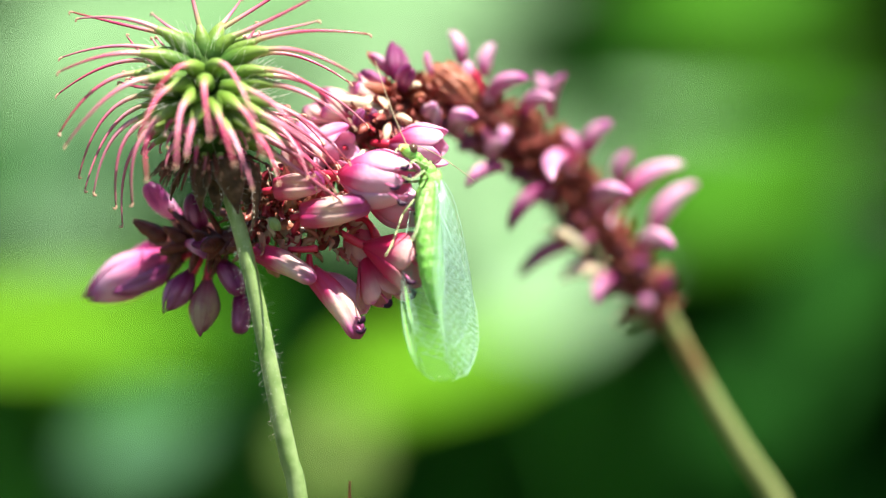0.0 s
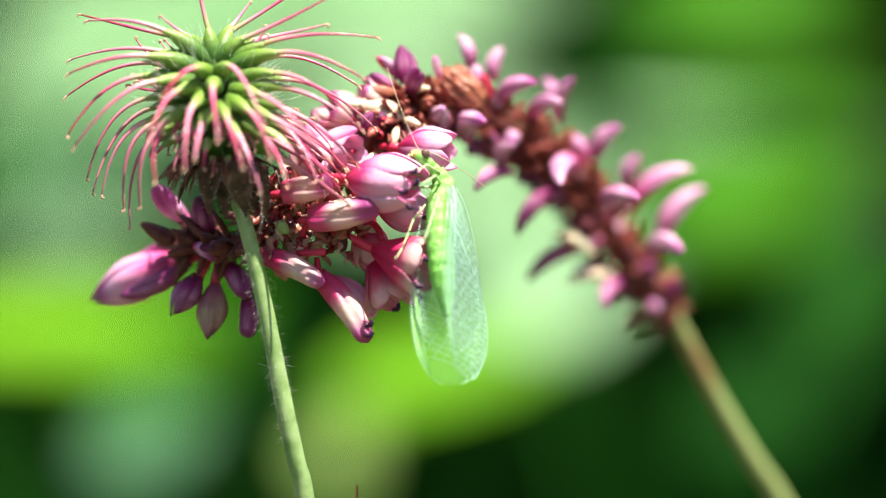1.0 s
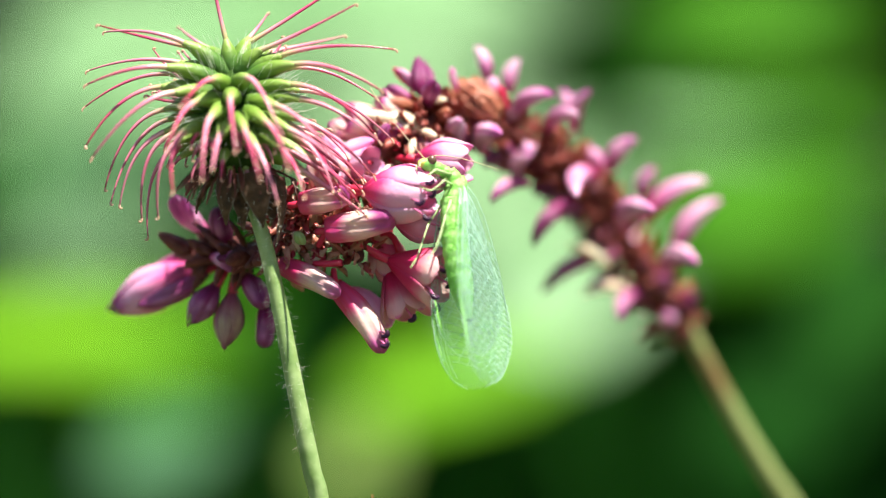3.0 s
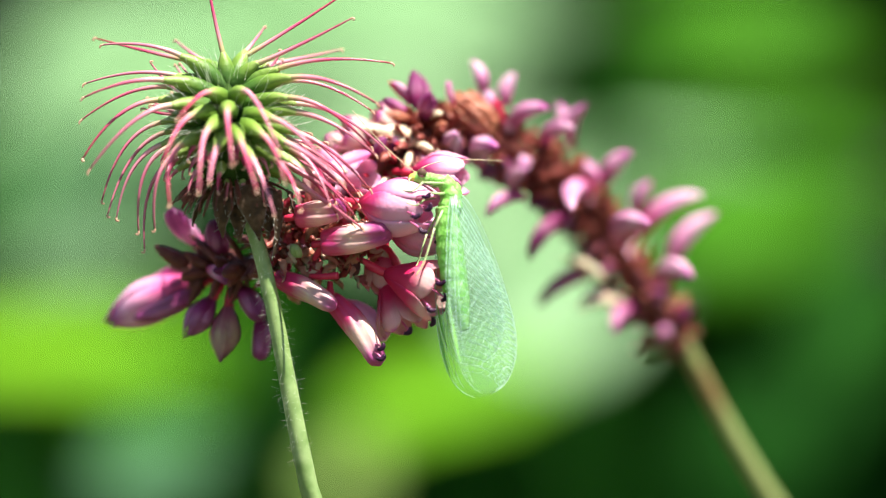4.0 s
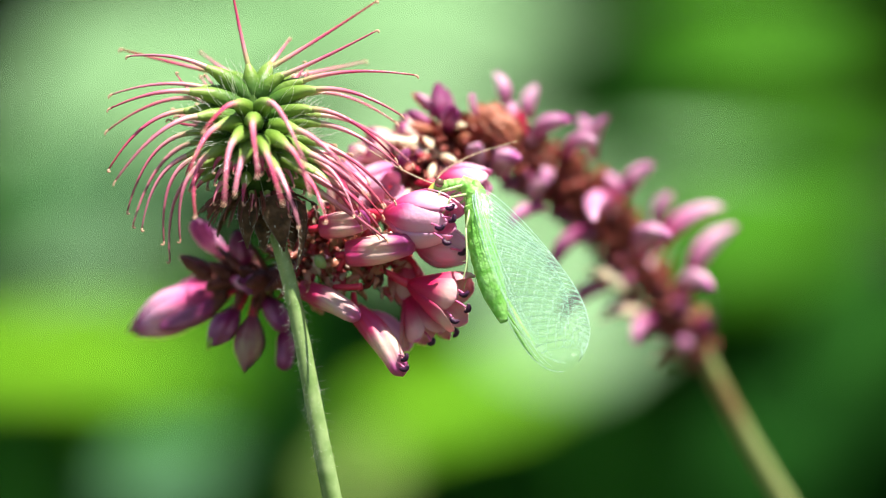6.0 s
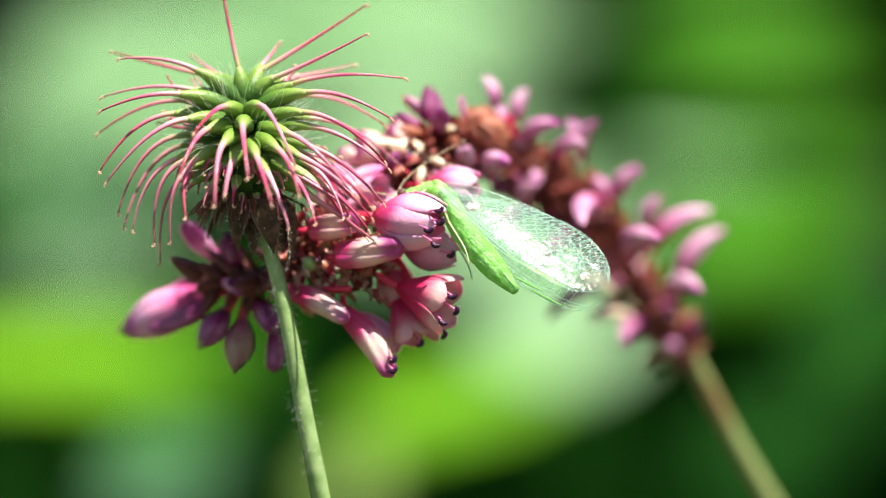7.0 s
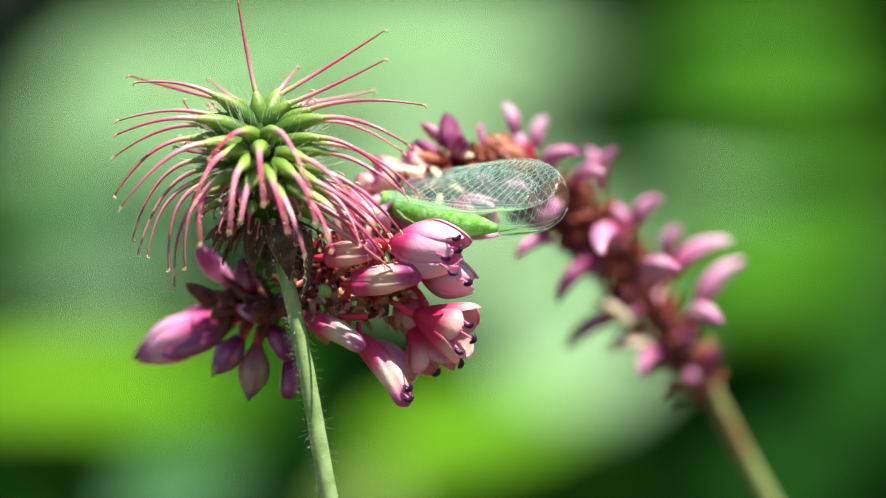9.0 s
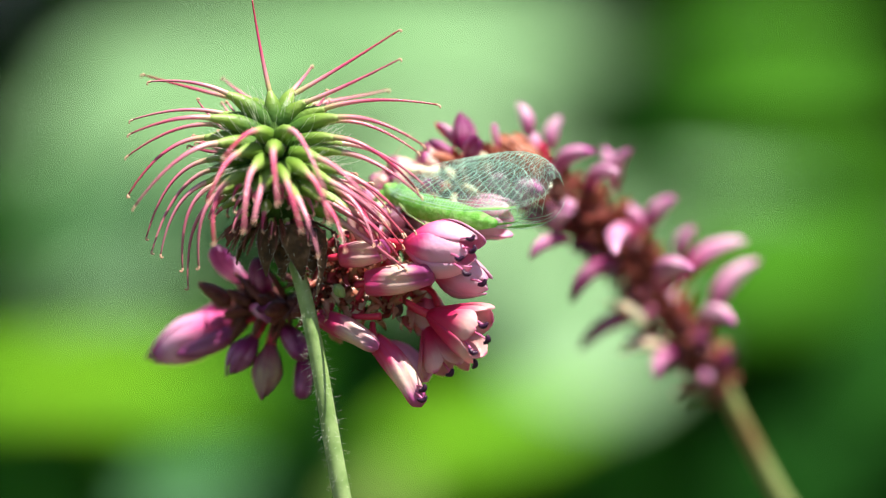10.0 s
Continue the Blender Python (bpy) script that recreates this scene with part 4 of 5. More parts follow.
def build_seed_head():
    t = thing("seed_head", Vector((0.012, 0.01, -0.01)), "round green seed head with hooked pink styles on hairy stem", "seed head")
    stem = [Vector((0.012, 0.01, -0.03)), mm(12, 9, -650), mm(10, 8, -400), mm(7, 6, -220), mm(4, 4, -130), mm(-2, 2.5, -75), mm(-5, 1.5, -42), mm(-7, 0.6, -21.03), mm(-7.78, 0.2, -16.68), mm(-8.42, 0, -13.48), mm(-9.1, 0, -9.91), mm(-9.8, 0, -6.16),
            mm(-10.62, 0, -2.4), mm(-11.41, 0, 0.41), mm(-12.35, 0, 3.6)]
    line = glide(stem, 8)
    bm = bmesh.new()
    tube(bm, line, lambda q: 0.00086 - 0.0004 * q, 14)
    part("stem", bm, MAT_STEM, t)
    mid = mm(-12.91, 0, 6.72)
    bm = bmesh.new()
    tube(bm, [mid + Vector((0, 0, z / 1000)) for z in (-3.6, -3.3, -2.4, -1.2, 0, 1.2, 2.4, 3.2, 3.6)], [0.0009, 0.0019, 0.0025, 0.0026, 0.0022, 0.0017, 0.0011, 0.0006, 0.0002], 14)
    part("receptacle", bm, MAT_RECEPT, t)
    K = lambda x, y, z, x2, y2, z2, hook=True: achene(t, mm(x, y, z), mm(x2, y2, z2), hook)
    K(-13.36, 0, 12.05, -14.67, 0.5, 18.31)
    K(-11.83, 1, 12.02, -4.8, 2, 16.37)
    K(-10.92, -1, 11.33, -4.7, -2, 14.2)
    K(-11.95, 2, 12.21, -10.7, 4, 13.97)
    K(-10.59, 3, 11.34, -5.6, 6, 12.5)
    K(-9.58, -1, 10.88, -2.09, -1, 11.26)
    K(-8.65, -2, 10.25, -3.01, -3, 8.5)
    K(-9.04, 2, 10.17, -3.4, 2, 8.13)
    K(-16.16, -1, 11.78, -21.4, 0, 12.57)
    K(-16.03, 2, 11.68, -22.16, 4, 13.21)
    K(-14.72, 3, 11.57, -16.87, 6, 13.15)
    K(-16.48, 0, 10.47, -22.64, 1, 10.02)
    K(-17.22, -2, 10.1, -22.51, -2, 8.98)
    K(-17.1, 1, 9.76, -22.99, 2, 7.6)
    K(-17.65, -1, 8.83, -22.59, -2, 4.88)
    K(-16.67, -3, 8.39, -21.98, -4, 4.11)
    K(-17.49, 0, 7.36, -21.47, 0, 2.1)
    K(-17.28, 1.5, 6.76, -21.17, 1, 1.17)
    K(-17.46, -0.5, 5.85, -20.46, -0.5, 0.94)
    K(-16.98, -1, 5.65, -18.93, -1, 0.04)
    K(-16.36, -2, 5.25, -17.78, -2, 0.19)
    K(-16.73, 1, 4.93, -18.68, 1, -1.17)
    K(-14.02, -4, 9.21, -15.9, -8, 7.33)
    K(-15.11, -4.5, 7.72, -16.85, -8, 4.49)
    K(-14.06, -5.5, 6.73, -14.46, -9, 2.58)
    K(-13.47, -5.5, 5.56, -13.78, -9.5, 3.3)
    K(-12.81, -5.5, 7.91, -12.23, -10, 4.38)
    K(-11.9, -6, 5.91, -10.71, -10, 2.71)
    K(-11.77, -4, 9.29, -9.19, -8, 5.07)
    K(-10.54, -5, 6.38, -8.94, -9, 3.31)
    K(-9.84, -4, 7.44, -5.58, -6, 3.53)
    K(-8.91, -2, 8.91, -3.43, -2, 5.63)
    K(-8.35, -2, 7.94, -3.12, -3, 5.09)
    K(-8.51, 1, 8.63, -2.34, 2, 5.33)
    K(-9.04, -3.5, 5.89, -5.22, -6, 3.27)
    K(-8.65, -2, 6.67, -3.5, -2, 2.8)
    K(-8.8, -2, 5.55, -6.14, -4, 1.81)
    K(-9.77, -4, 4.85, -7.91, -7, 1.43)
    K(-15.87, -4, 5.77, -16.47, -7, 1.79)
    K(-11.21, -5, 4.83, -9.66, -7, 1.13)
    K(-8.41, 0, 5.86, -4.35, 0, 2.59)
    K(-8.59, 1, 5.31, -5.42, 1, 1.54)
    # the far side
    rng = random.Random(21)
    for i in range(30):
        az = math.pi * (i * 0.618 % 1.0)
        el = radians(rng.uniform(-22, 65))
        way = Vector((math.cos(az) * math.cos(el), abs(math.sin(az)) * math.cos(el) + 0.1, math.sin(el))).normalized()
        knee = mid + way * rng.uniform(0.0036, 0.0046)
        tip = knee + (way + Vector((0, 0, rng.uniform(-0.3, 0.3)))).normalized() * rng.uniform(0.0014, 0.003)
        achene(t, knee, tip)
    # thin pale styles that hang over the flowers
    for i in range(16):
        knee = mm(-9.6 + 0.11 * i + rng.uniform(-0.5, 0.5), rng.uniform(-2.5, 2.5), 6.4 - 0.17 * i + rng.uniform(-0.9, 0.9))
        achene(t, knee, knee + Vector((rng.uniform(0.0022, 0.005), rng.uniform(-0.001, 0.001), rng.uniform(-0.0042, -0.0018))))
    # the shaded seeds below
    for i in range(46):
        az = 6.283 * (i * 0.618 % 1.0)
        el = radians(rng.uniform(-62, -12))
        way = Vector((math.cos(az) * math.cos(el), math.sin(az) * math.cos(el), math.sin(el)))
        knee = mid + way * rng.uniform(0.0034, 0.0044)
        tip = knee + (way + Vector((0, 0, rng.uniform(-1.2, -0.5)))).normalized() * rng.uniform(0.0007, 0.0016)
        achene(t, knee, tip)
    # sepals folded back against the stem
    for a, b, c, w in ((mm(-11.55, -2.20, 3.20), mm(-11.08, -2.60, 1.34), mm(-10.87, -1.40, -0.52), 2.4),
                       (mm(-9.68, -1.20, 2.84), mm(-9.26, -1.50, 0.60), mm(-10.11, -0.80, -1.91), 1.1),
                       (mm(-13.21, -1.60, 2.95), mm(-13.64, -2.00, 1.34), mm(-13.33, -0.80, -0.34), 1.9),
                       (mm(-14.52, 0.60, 2.82), mm(-15.54, 1.40, 1.70), mm(-15.49, 1.80, 0.42), 1.6),
                       (mm(-8.90, 1.20, 2.75), mm(-8.39, 1.80, 1.40), mm(-8.63, 2.20, 0.19), 1.5),
                       (mm(-12.32, -0.60, 3.03), mm(-12.48, -1.20, 1.16), mm(-12.21, -0.60, -0.64), 2.0),
                       (mm(-10.46, -0.40, 2.96), mm(-10.17, -1.20, 1.23), mm(-10.33, -0.80, -0.34), 2.0)):
        ax = (c - a).normalized()
        out = (b - (a + c) / 2)
        out = (out - ax * out.dot(ax)).normalized()
        side = ax.cross(out)
        grid = []
        for i in range(13):
            q = i / 12
            half = w / 2000 * (0.8 + 0.25 * math.sin(math.pi * q)) * (1 - q ** 1.4) + 0.00004
            mid_line = a * (1 - q) ** 2 + b * 2 * q * (1 - q) + c * q * q
            grid.append([mid_line + side * (half * x) + out * (0.00005 * math.sin(2.1 * i + 5 * x) - 0.3 * half * abs(x)) for x in (-1, -0.8, -0.4, 0, 0.4, 0.8, 1)])
        bm = bmesh.new()
        sheet(bm, grid, 0.00012)
        sepal = part("sepal", bm, MAT_SEPAL, t)
        bm = bmesh.new()
        for i in range(30):
            p = grid[rng.randrange(1, 12)][rng.choice((0, 0, 2, 4, 6, 6))]
            tube(bm, [p, p + (out * rng.uniform(0.2, 1) + side * rng.uniform(-1, 1) + ax * 0.5).normalized() * rng.uniform(0.00015, 0.0004)], lambda q: 0.00001, 3)
        part("sepal_hair", bm, MAT_HAIR, sepal, "", "stuff")
    # withered threads below the seeds
    bm = bmesh.new()
    for i in range(80):
        az = rng.uniform(0, 6.283)
        out = Vector((math.cos(az), math.sin(az), rng.uniform(-0.9, -0.2))).normalized()
        p = mid + Vector((out.x * 0.0019, out.y * 0.0019, -0.0031))
        ln = rng.uniform(0.0012, 0.0024)
        tube(bm, bez(p, p + out * ln * 0.6, p + out * ln + Vector((0, 0, -rng.uniform(0.0002, 0.0014))), 5), lambda q: 0.00007 - 0.00002 * q, 5)
    part("withered_stamen", bm, MAT_RACHIS, t, "dry brown withered stamens", "stuff")
    # fine hairs
    bm = bmesh.new()
    n = len(line)
    for i in range(420):
        f = n - 1 - rng.random() ** 0.8 * 44
        k = min(int(f), n - 2)
        p = line[k].lerp(line[k + 1], f - k)
        out = Vector((rng.uniform(-1, 1), rng.uniform(-1, 1), rng.uniform(-0.5, 0.2))).normalized()
        ln = rng.uniform(0.0003, 0.0009)
        tube(bm, bez(p + out * 0.0004, p + out * (0.0004 + ln * 0.6), p + out * (0.0004 + ln) + Vector((0, 0, rng.uniform(-0.0003, 0.0002))), 3), lambda q: 0.000007 - 0.000004 * q, 3)
    part("stem_hair", bm, MAT_HAIR, t, "", "stuff")
    bm = bmesh.new()
    for i in range(460):
        way = Vector((rng.gauss(0, 1), rng.gauss(0, 0.7) + 0.2, rng.uniform(-0.4, 1.2))).normalized()
        p = mid + Vector((way.x * 0.0034, way.y * 0.0034, way.z * 0.0038))
        ln = rng.uniform(0.001, 0.0024)
        tube(bm, bez(p, p + way * ln * 0.6, p + way * ln + Vector((rng.uniform(-1, 1), 0, rng.uniform(-1, 1))) * 0.0005, 3), lambda q: 0.000013 - 0.000007 * q, 3)
    part("seed_hair", bm, MAT_HAIR, t, "", "stuff")
    return t


seed_head = build_seed_head()


def build_grass_blade():
    t = thing("grass_blade", Vector((0.01, 0.012, -0.01)), "thin grass blade with a dry orange-brown tip", "grass")
    tip = mm(-3.81, 4, -18.62)
    line = bez(Vector((0.01, 0.012, -0.02)), tip + Vector((-0.004, 0.004, -0.3)), tip, 80)
    grid = []
    for i, p in enumerate(line):
        q = i / (len(line) - 1)
        w = 0.0011 * min(1.0, (1 - q) * 60) ** 0.6 + 0.00003
        grid.append([p + Vector((w * x, 0.0004 * abs(x), 0)) for x in (-0.5, -0.25, 0, 0.25, 0.5)])
    bm = bmesh.new()
    sheet(bm, grid, 0.00015)
    part("blade", bm, stuff_of("drying_blade", lambda nt: ramp(nt, [(0.0, (0.1, 0.2, 0.03)), (0.93, (0.3, 0.3, 0.08)), (0.98, (0.5, 0.2, 0.05))], attr(nt, "along")), 0.5, 0.3), t)


build_grass_blade()


# ---------------------------------------------------------------- the lacewing (own space: +x head, +y its left, +z its back; mm)
def lw(x, y, z):
    return Vector((x, y, z)) / 1000.0


def wing_places(length, scale, sign, inner):
    """From (s along, f across) on a wing to the insect's space; the wings lie like a steep roof over the body."""
    way = Vector((-1.0, -0.048 * sign, 0.062)).normalized()
    chord = Vector((0.0, -0.386 * sign, 0.923))
    chord = (chord - way * chord.dot(way)).normalized()
    nrm = way.cross(chord) * sign
    def place(s, f):
        hw = 3.88 * scale * s ** 0.68 * math.sqrt(max(0.0, 1 - s ** 3.4)) + 0.12 * (1 - s)
        v = hw * (2 * f - 0.857)
        camber = 0.3 * math.sin(math.pi * min(1, f)) * math.sin(math.pi * min(1, s + 0.1)) - 0.3 * inner
        base = Vector((0.1, (1.45 - 0.65 * math.exp(-s / 0.07)) * sign, 0.45 - 0.12 * inner))
        return (base + way * (length * s) + chord * v + nrm * camber) / 1000.0
    return place


def build_wing(parent, name, length, scale, sign, inner):
    place = wing_places(length, scale, sign, inner)
    rows, cols = 26, 11
    bm = bmesh.new()
    sheet(bm, [[place(0.004 + 0.995 * i / rows, j / (cols - 1)) for j in range(cols)] for i in range(rows + 1)], 0.000008)
    w = part(name, bm, MAT_WING, parent, "clear iridescent wing with a net of green veins")
    bm = bmesh.new()
    rng = random.Random(int(sign * 3 + inner * 7 + 40))
    fine = 0.7 if inner else 1.0
    def vein(points, r, taper=0.3):
        tube(bm, [place(min(0.994, max(0.004, s)), min(1.0, max(0.0, f))) for s, f in points], lambda q: r * fine * (1 - taper * q), 5)
    # both rims and the two straight veins behind the front one
    vein([(0.004 + 0.99 * q / 60, 0.0) for q in range(61)], 0.000024)
    vein([(0.004 + 0.99 * q / 60, 1.0) for q in range(61)], 0.000018)
    vein([(0.01 + 0.9 * q / 40, 0.1 - 0.05 * (q / 40) ** 3) for q in range(41)], 0.000018)
    vein([(0.01 + 0.93 * q / 40, 0.15 - 0.05 * (q / 40) ** 3) for q in range(41)], 0.00002)
    # the branches that leave it and sweep to the hind rim, zigzag from cell to cell
    count = 12 if inner else 20
    branches = []
    for k in range(count):
        s0 = 0.03 + 0.82 * (k / (count - 1)) ** 0.95
        reach = 0.3 * (1 - s0) + 0.09
        line = []
        for q in range(15):
            h = q / 14
            zig = 0.011 * (-1) ** q * (0.3 < h < 0.95)
            line.append((s0 + reach * h ** 1.25 + zig * 0.6, 0.145 + 0.855 * h ** 0.9 + zig * 0.5))
        branches.append(line)
        vein(line, 0.000014)
        for q, lead in ((10, 0.5), (12, 0.32)):
            s, f = line[q]
            vein([(s, f), (s + 0.012, f + (1 - f) * 0.5), (s + lead * 0.055 + 0.01, 1.0)], 0.000012)
    # the cross veins: stepped rows between the branches, and close bars along the front rim
    for k, (a, b) in enumerate(zip(branches, branches[1:])):
        for q in (1, 3, 5, 7, 9, 11):
            if inner and q in (3, 7, 11):
                continue
            r = q + 1 - (k % 2)
            vein([a[r], ((a[r][0] + b[r - 1][0]) / 2, (a[r][1] + b[r - 1][1]) / 2 + 0.006), b[r - 1]], 0.000012, 0.0)
    for k in range(24 if inner else 42):
        s = 0.05 + 0.8 * (k + rng.uniform(-0.15, 0.15)) / (24 if inner else 42)
        vein([(s, 0.0), (s + 0.006, 0.1 - 0.05 * s ** 3)], 0.000012, 0.0)
    # the fringe of fine hairs on the rim
    for k in range(300):
        f = 0.0 if k % 2 else 1.0
        s = 0.05 + 0.93 * rng.random()
        a = place(s, f)
        o = (a - place(s - 0.03, 0.5)).normalized()
        tube(bm, [a, a + o * rng.uniform(0.00004, 0.0001)], lambda z: 0.000006, 3)
    part("vein_net", bm, MAT_VEIN, w, "", "stuff")
    # the green mark near the tip of the front rim
    bm = bmesh.new()
    sheet(bm, [[place(0.6 + 0.27 * i / 14, 0.012 + (0.035 * math.sin(math.pi * (i + 0.4) / 15)) * j / 3) for j in range(4)] for i in range(15)], 0.00002)
    part("wing_mark", bm, MAT_BODY, w, "green mark near the wing tip")
    return w


def build_lacewing():
    t = thing("lacewing", Vector((0, 0, 0)), "slender green lacewing with folded clear veined wings on pink flowers", "insect")
    bm = bmesh.new()
    tube(bm, glide([lw(*p) for p in ((-1.7, 0, -0.25), (-1.2, 0, -0.05), (-0.6, 0, 0.1), (0.0, 0, 0.2), (0.5, 0, 0.15), (0.9, 0, -0.05), (1.2, 0, -0.3))], 5),
         lambda q: 0.00078 * (0.72 + 0.3 * math.sin(math.pi * min(1.0, q * 1.1 + 0.1))) * (1 + 0.06 * math.sin(q * 25)), 18)
    part("thorax", bm, MAT_BODY, t)
    # two pairs of low shoulders on the back
    for x in (0.45, -0.65):
        for y in (0.32, -0.32):
            bm = bmesh.new()
            bmesh.ops.create_icosphere(bm, subdivisions=3, radius=0.00045)
            bmesh.ops.scale(bm, verts=bm.verts, vec=(1.15, 0.9, 0.75))
            bmesh.ops.translate(bm, verts=bm.verts, vec=lw(x, y, 0.52))
            part("shoulder", bm, MAT_BODY, t)
    bm = bmesh.new()
    n = 72
    tube(bm, [lw(0.3 - 8.3 * i / n, 0, -0.2 * math.sin(math.pi * i / n)) for i in range(n + 1)],
         lambda q: 0.00086 * (0.84 + 0.2 * math.sin(math.pi * min(1.0, q * 1.15))) * (1 - 0.62 * max(0.0, (q - 0.7) / 0.3) ** 1.7) * (1 + 0.014 * math.cos(q * 2 * math.pi * 9) + 0.01 * math.sin(q * 61)), 20, flat=1.1)
    abdomen = part("abdomen", bm, MAT_BODY, t, "soft green segmented abdomen")
    # the head with its narrow neck, in its own space: it looks along +x
    bm = bmesh.new()
    tube(bm, glide([lw(*p) for p in ((-0.35, 0, 0.0), (0.1, 0, 0.05), (0.6, 0, 0.08), (1.05, 0, 0.05), (1.3, 0, 0.0), (1.55, 0, 0.0), (1.85, 0, -0.08), (2.15, 0, -0.22), (2.35, 0, -0.32))], 4),
         lambda q: 0.0004 * (1 + 0.06 * math.sin(q * 38)) if q < 0.56 else 0.00042 * (0.75 + 0.4 * math.sin(math.pi * min(1.0, (q - 0.5) * 2.1))) * (1 - 0.6 * ((q - 0.56) / 0.44) ** 2), 16)
    head = part("head", bm, MAT_BODY, t)
    for s in (-1, 1):
        bm = bmesh.new()
        bmesh.ops.create_icosphere(bm, subdivisions=3, radius=0.00033)
        bmesh.ops.translate(bm, verts=bm.verts, vec=lw(1.72, 0.4 * s, 0.08))
        part("eye", bm, MAT_EYE, head, "round dark bronze eye")
    for a, b, c in (((2.0, 0.12, 0.1), (4.4, 0.4, 1.0), (7.2, 0.4, 3.4)), ((2.0, -0.12, 0.1), (1.9, -0.5, 2.0), (-3.6, -0.8, 3.4))):
        bm = bmesh.new()
        tube(bm, bez(lw(*a), lw(*b), lw(*c), 26), lambda q: 0.00004 - 0.000016 * q, 6)
        part("antenna", bm, MAT_ANTENNA, head, "long thin straw-coloured antenna")
    bm = bmesh.new()
    tube(bm, glide([lw(1.9, 0, -0.02), lw(2.1, 0, -0.14), lw(2.3, 0, -0.28), lw(2.42, 0, -0.4)], 4), lambda q: 0.00034 * (1 - 0.55 * q * q), 14)
    part("face", bm, MAT_FACE, head, "yellow face")
    for s in (-1, 1):
        bm = bmesh.new()
        tube(bm, glide([lw(2.25, 0.1 * s, -0.3), lw(2.45, 0.2 * s, -0.5), lw(2.35, 0.22 * s, -0.8)], 4), lambda q: 0.00008 - 0.00003 * q, 6)
        part("palp", bm, MAT_LIMB, head)
    for s in (-1, 1):
        for x0, k1, k2, k3 in ((0.9, (0.9, 1.0 * s, -1.9), (0.4, 0.9 * s, -2.6), (0.5, 0.6 * s, -3.2)), (0.2, (0.1, 1.4 * s, -1.5), (-0.6, 1.1 * s, -2.4), (-0.4, 0.9 * s, -3.1)),
                               (-0.5, (-2.2, 1.1 * s, -1.4), (-4.4, 1.2 * s, -2.3), (-5.4, 1.1 * s, -3.0))):
            bm = bmesh.new()
            tube(bm, [lw(x0, 0.4 * s, -0.3), lw(*k1)], lambda q: 0.0001 - 0.00003 * q, 8)
            leg = part("leg", bm, MAT_LIMB, t)
            bm = bmesh.new()
            tube(bm, glide([lw(*k1), lw(*k2), lw(*k3)], 5), lambda q: 0.00007 - 0.00003 * q, 7)
            part("shin", bm, MAT_LIMB, leg)
    for s in (-1, 1):
        build_wing(t, "hindwing", 11.4, 0.85, s, 1)
        build_wing(t, "forewing", 13.55, 1.0, s, 0)
    return t, head, abdomen


lacewing, lacewing_head, lacewing_abdomen = build_lacewing()


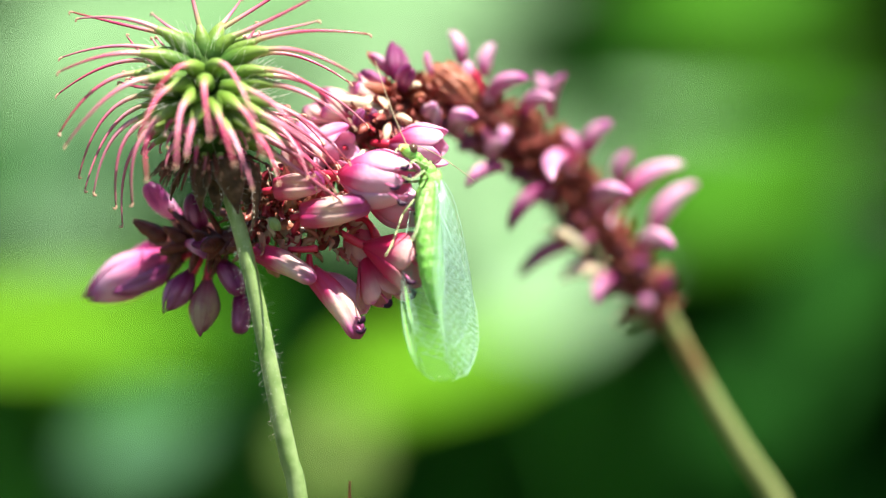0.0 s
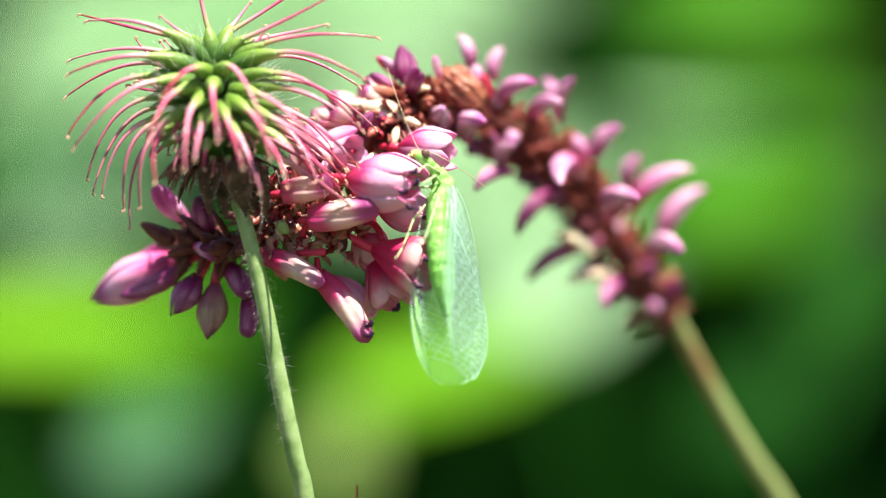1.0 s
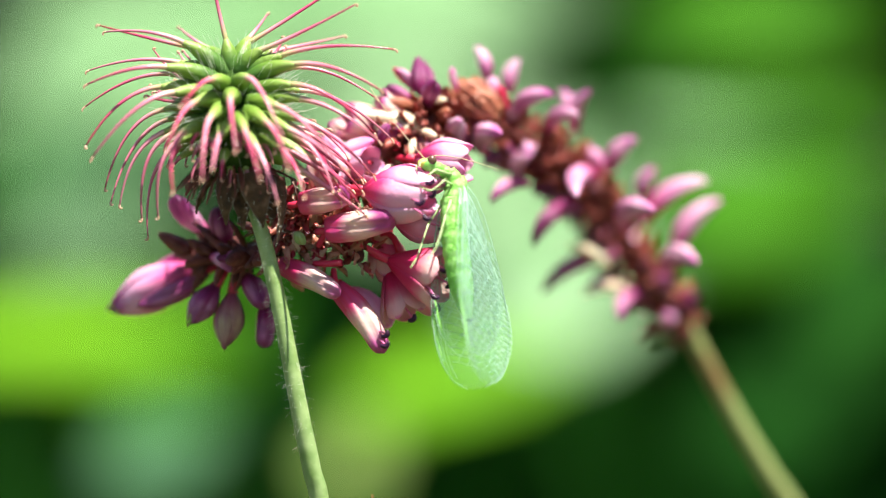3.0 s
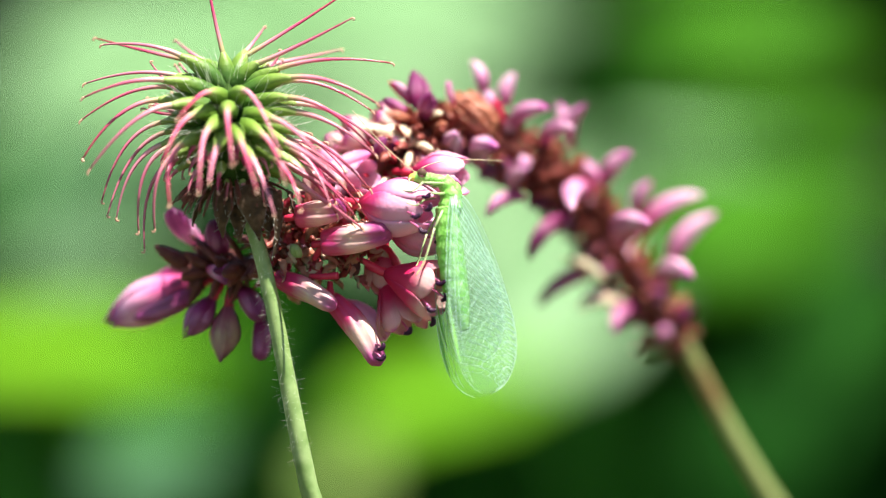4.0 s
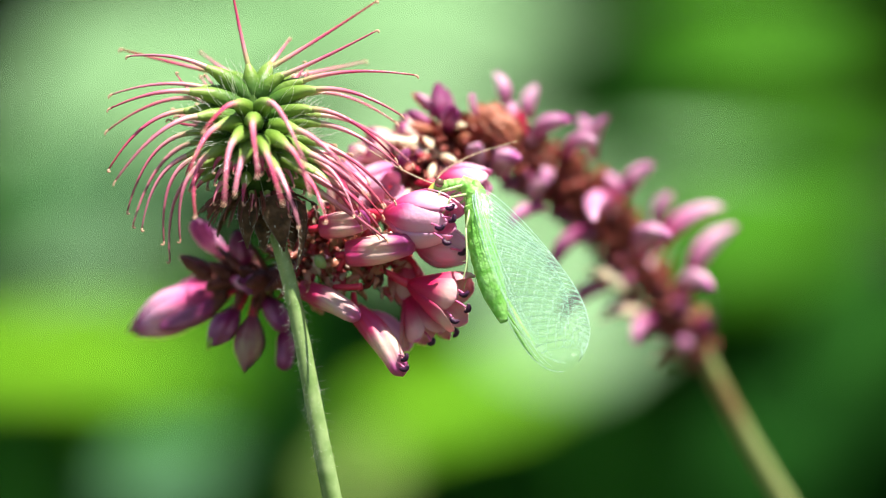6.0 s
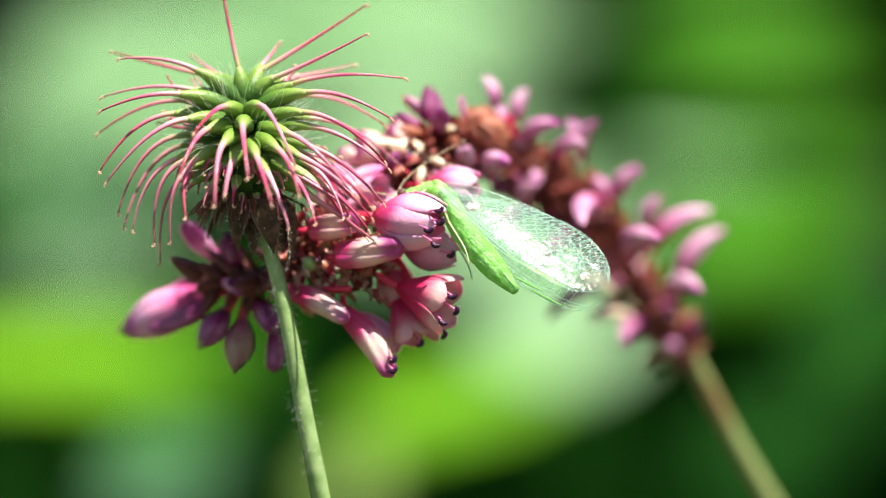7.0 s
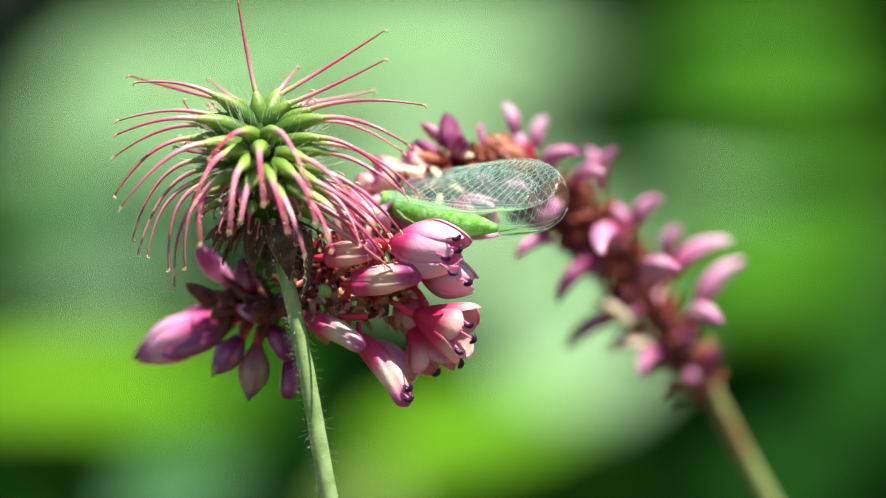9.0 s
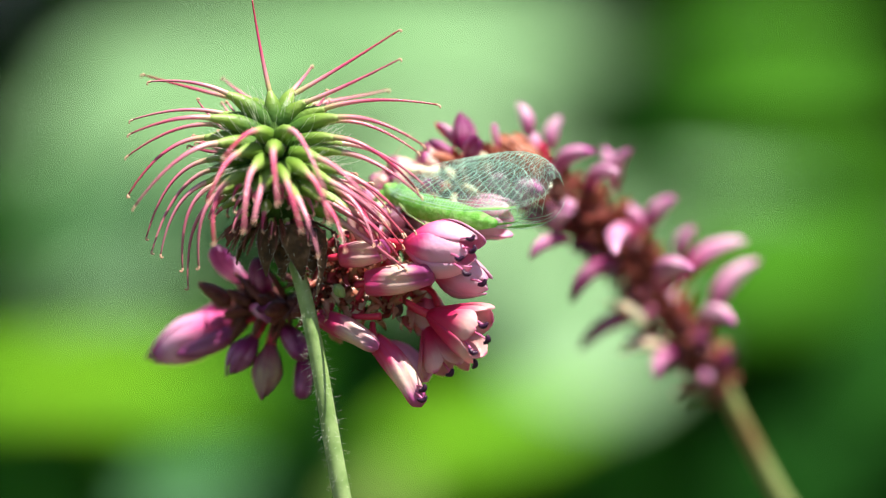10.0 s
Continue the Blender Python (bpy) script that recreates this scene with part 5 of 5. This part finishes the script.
def motions():
    """The lacewing hangs from the flower, turns and climbs behind the seed head."""
    walk(lacewing, [
        (0, pose(0.00171, -0.00043, 0.90138, 126.38, -69.79, 93.87)),
        (1.2, pose(0.00195, -0.00001, 0.90125, 128.96, -67.21, 90.49)),
        (2.5, pose(0.00179, -0.00076, 0.90181, 122.58, -70.08, 96.70)),
        (4, pose(0.00165, -0.00051, 0.90231, 76.99, -79.35, 117.04)),
        (4.5, pose(0.00217, -0.00111, 0.90267, 57.42, -81.56, 150.36)),
        (5, pose(0.00237, -0.00090, 0.90277, 29.70, -81.49, 179.63)),
        (5.5, pose(0.00219, -0.00111, 0.90307, 58.80, -71.23, 143.57)),
        (5.7, pose(0.00200, -0.00055, 0.90310, 39.00, -68.86, 146.93)),
        (6.8, pose(0.00059, 0.00014, 0.90331, 36.46, -38.30, 150.33)),
        (7.5, pose(-0.00115, 0.00163, 0.90365, 24.53, -19.95, 163.10)),
        (8, pose(-0.00271, 0.00227, 0.90427, 24.52, -4.95, 153.44)),
        (8.5, pose(-0.00334, 0.00351, 0.90439, 16.72, 4.28, 141.42)),
        (9.2, pose(-0.00456, 0.00507, 0.90479, 25.98, -3.62, 147.49)),
        (10, pose(-0.00492, 0.00507, 0.90517, 18.10, -3.23, 142.27)),
    ])
    # its head bends towards the flower and back
    walk(lacewing_head, [
        (0, pose(0.00095, 0, -0.0001, 0, 54, -6)),
        (1.2, pose(0.00095, 0, -0.0001, 0, 56, -7)),
        (2.5, pose(0.00095, 0, -0.0001, 0, 62, -14)),
        (4, pose(0.00095, 0, -0.0001, 0, 70, -18)),
        (5, pose(0.00095, 0, -0.0001, 0, 71, -18)),
        (5.7, pose(0.00095, 0, -0.0001, 0, 70, -8)),
        (6.8, pose(0.00095, 0, -0.0001, 0, 58, 0)),
        (8, pose(0.00095, 0, -0.0001, 0, 46, 0)),
        (10, pose(0.00095, 0, -0.0001, 0, 44, 0)),
    ])
    # its abdomen sinks and lifts
    walk(lacewing_abdomen, [
        (0, pose(-0.001, 0, -0.00015, 0, 4.2, 0)),
        (1.2, pose(-0.001, 0, -0.00015, 0, 4.9, 0)),
        (2.5, pose(-0.001, 0, -0.00015, 0, 5.2, 0)),
        (4, pose(-0.001, 0, -0.00015, 0, 3.4, 0)),
        (4.5, pose(-0.001, 0, -0.00015, 0, -0.9, 0)),
        (5, pose(-0.001, 0, -0.00015, 0, -3.6, 0)),
        (5.5, pose(-0.001, 0, -0.00015, 0, -10.6, 0)),
        (5.7, pose(-0.001, 0, -0.00015, 0, -9.3, 0)),
        (6.8, pose(-0.001, 0, -0.00015, 0, -15.3, 0)),
        (7.5, pose(-0.001, 0, -0.00015, 0, -15.7, 0)),
        (8, pose(-0.001, 0, -0.00015, 0, -18.4, 0)),
        (8.5, pose(-0.001, 0, -0.00015, 0, -15.9, 0)),
        (9.2, pose(-0.001, 0, -0.00015, 0, -7.5, 0)),
        (10, pose(-0.001, 0, -0.00015, 0, -8.3, 0)),
    ])


motions()
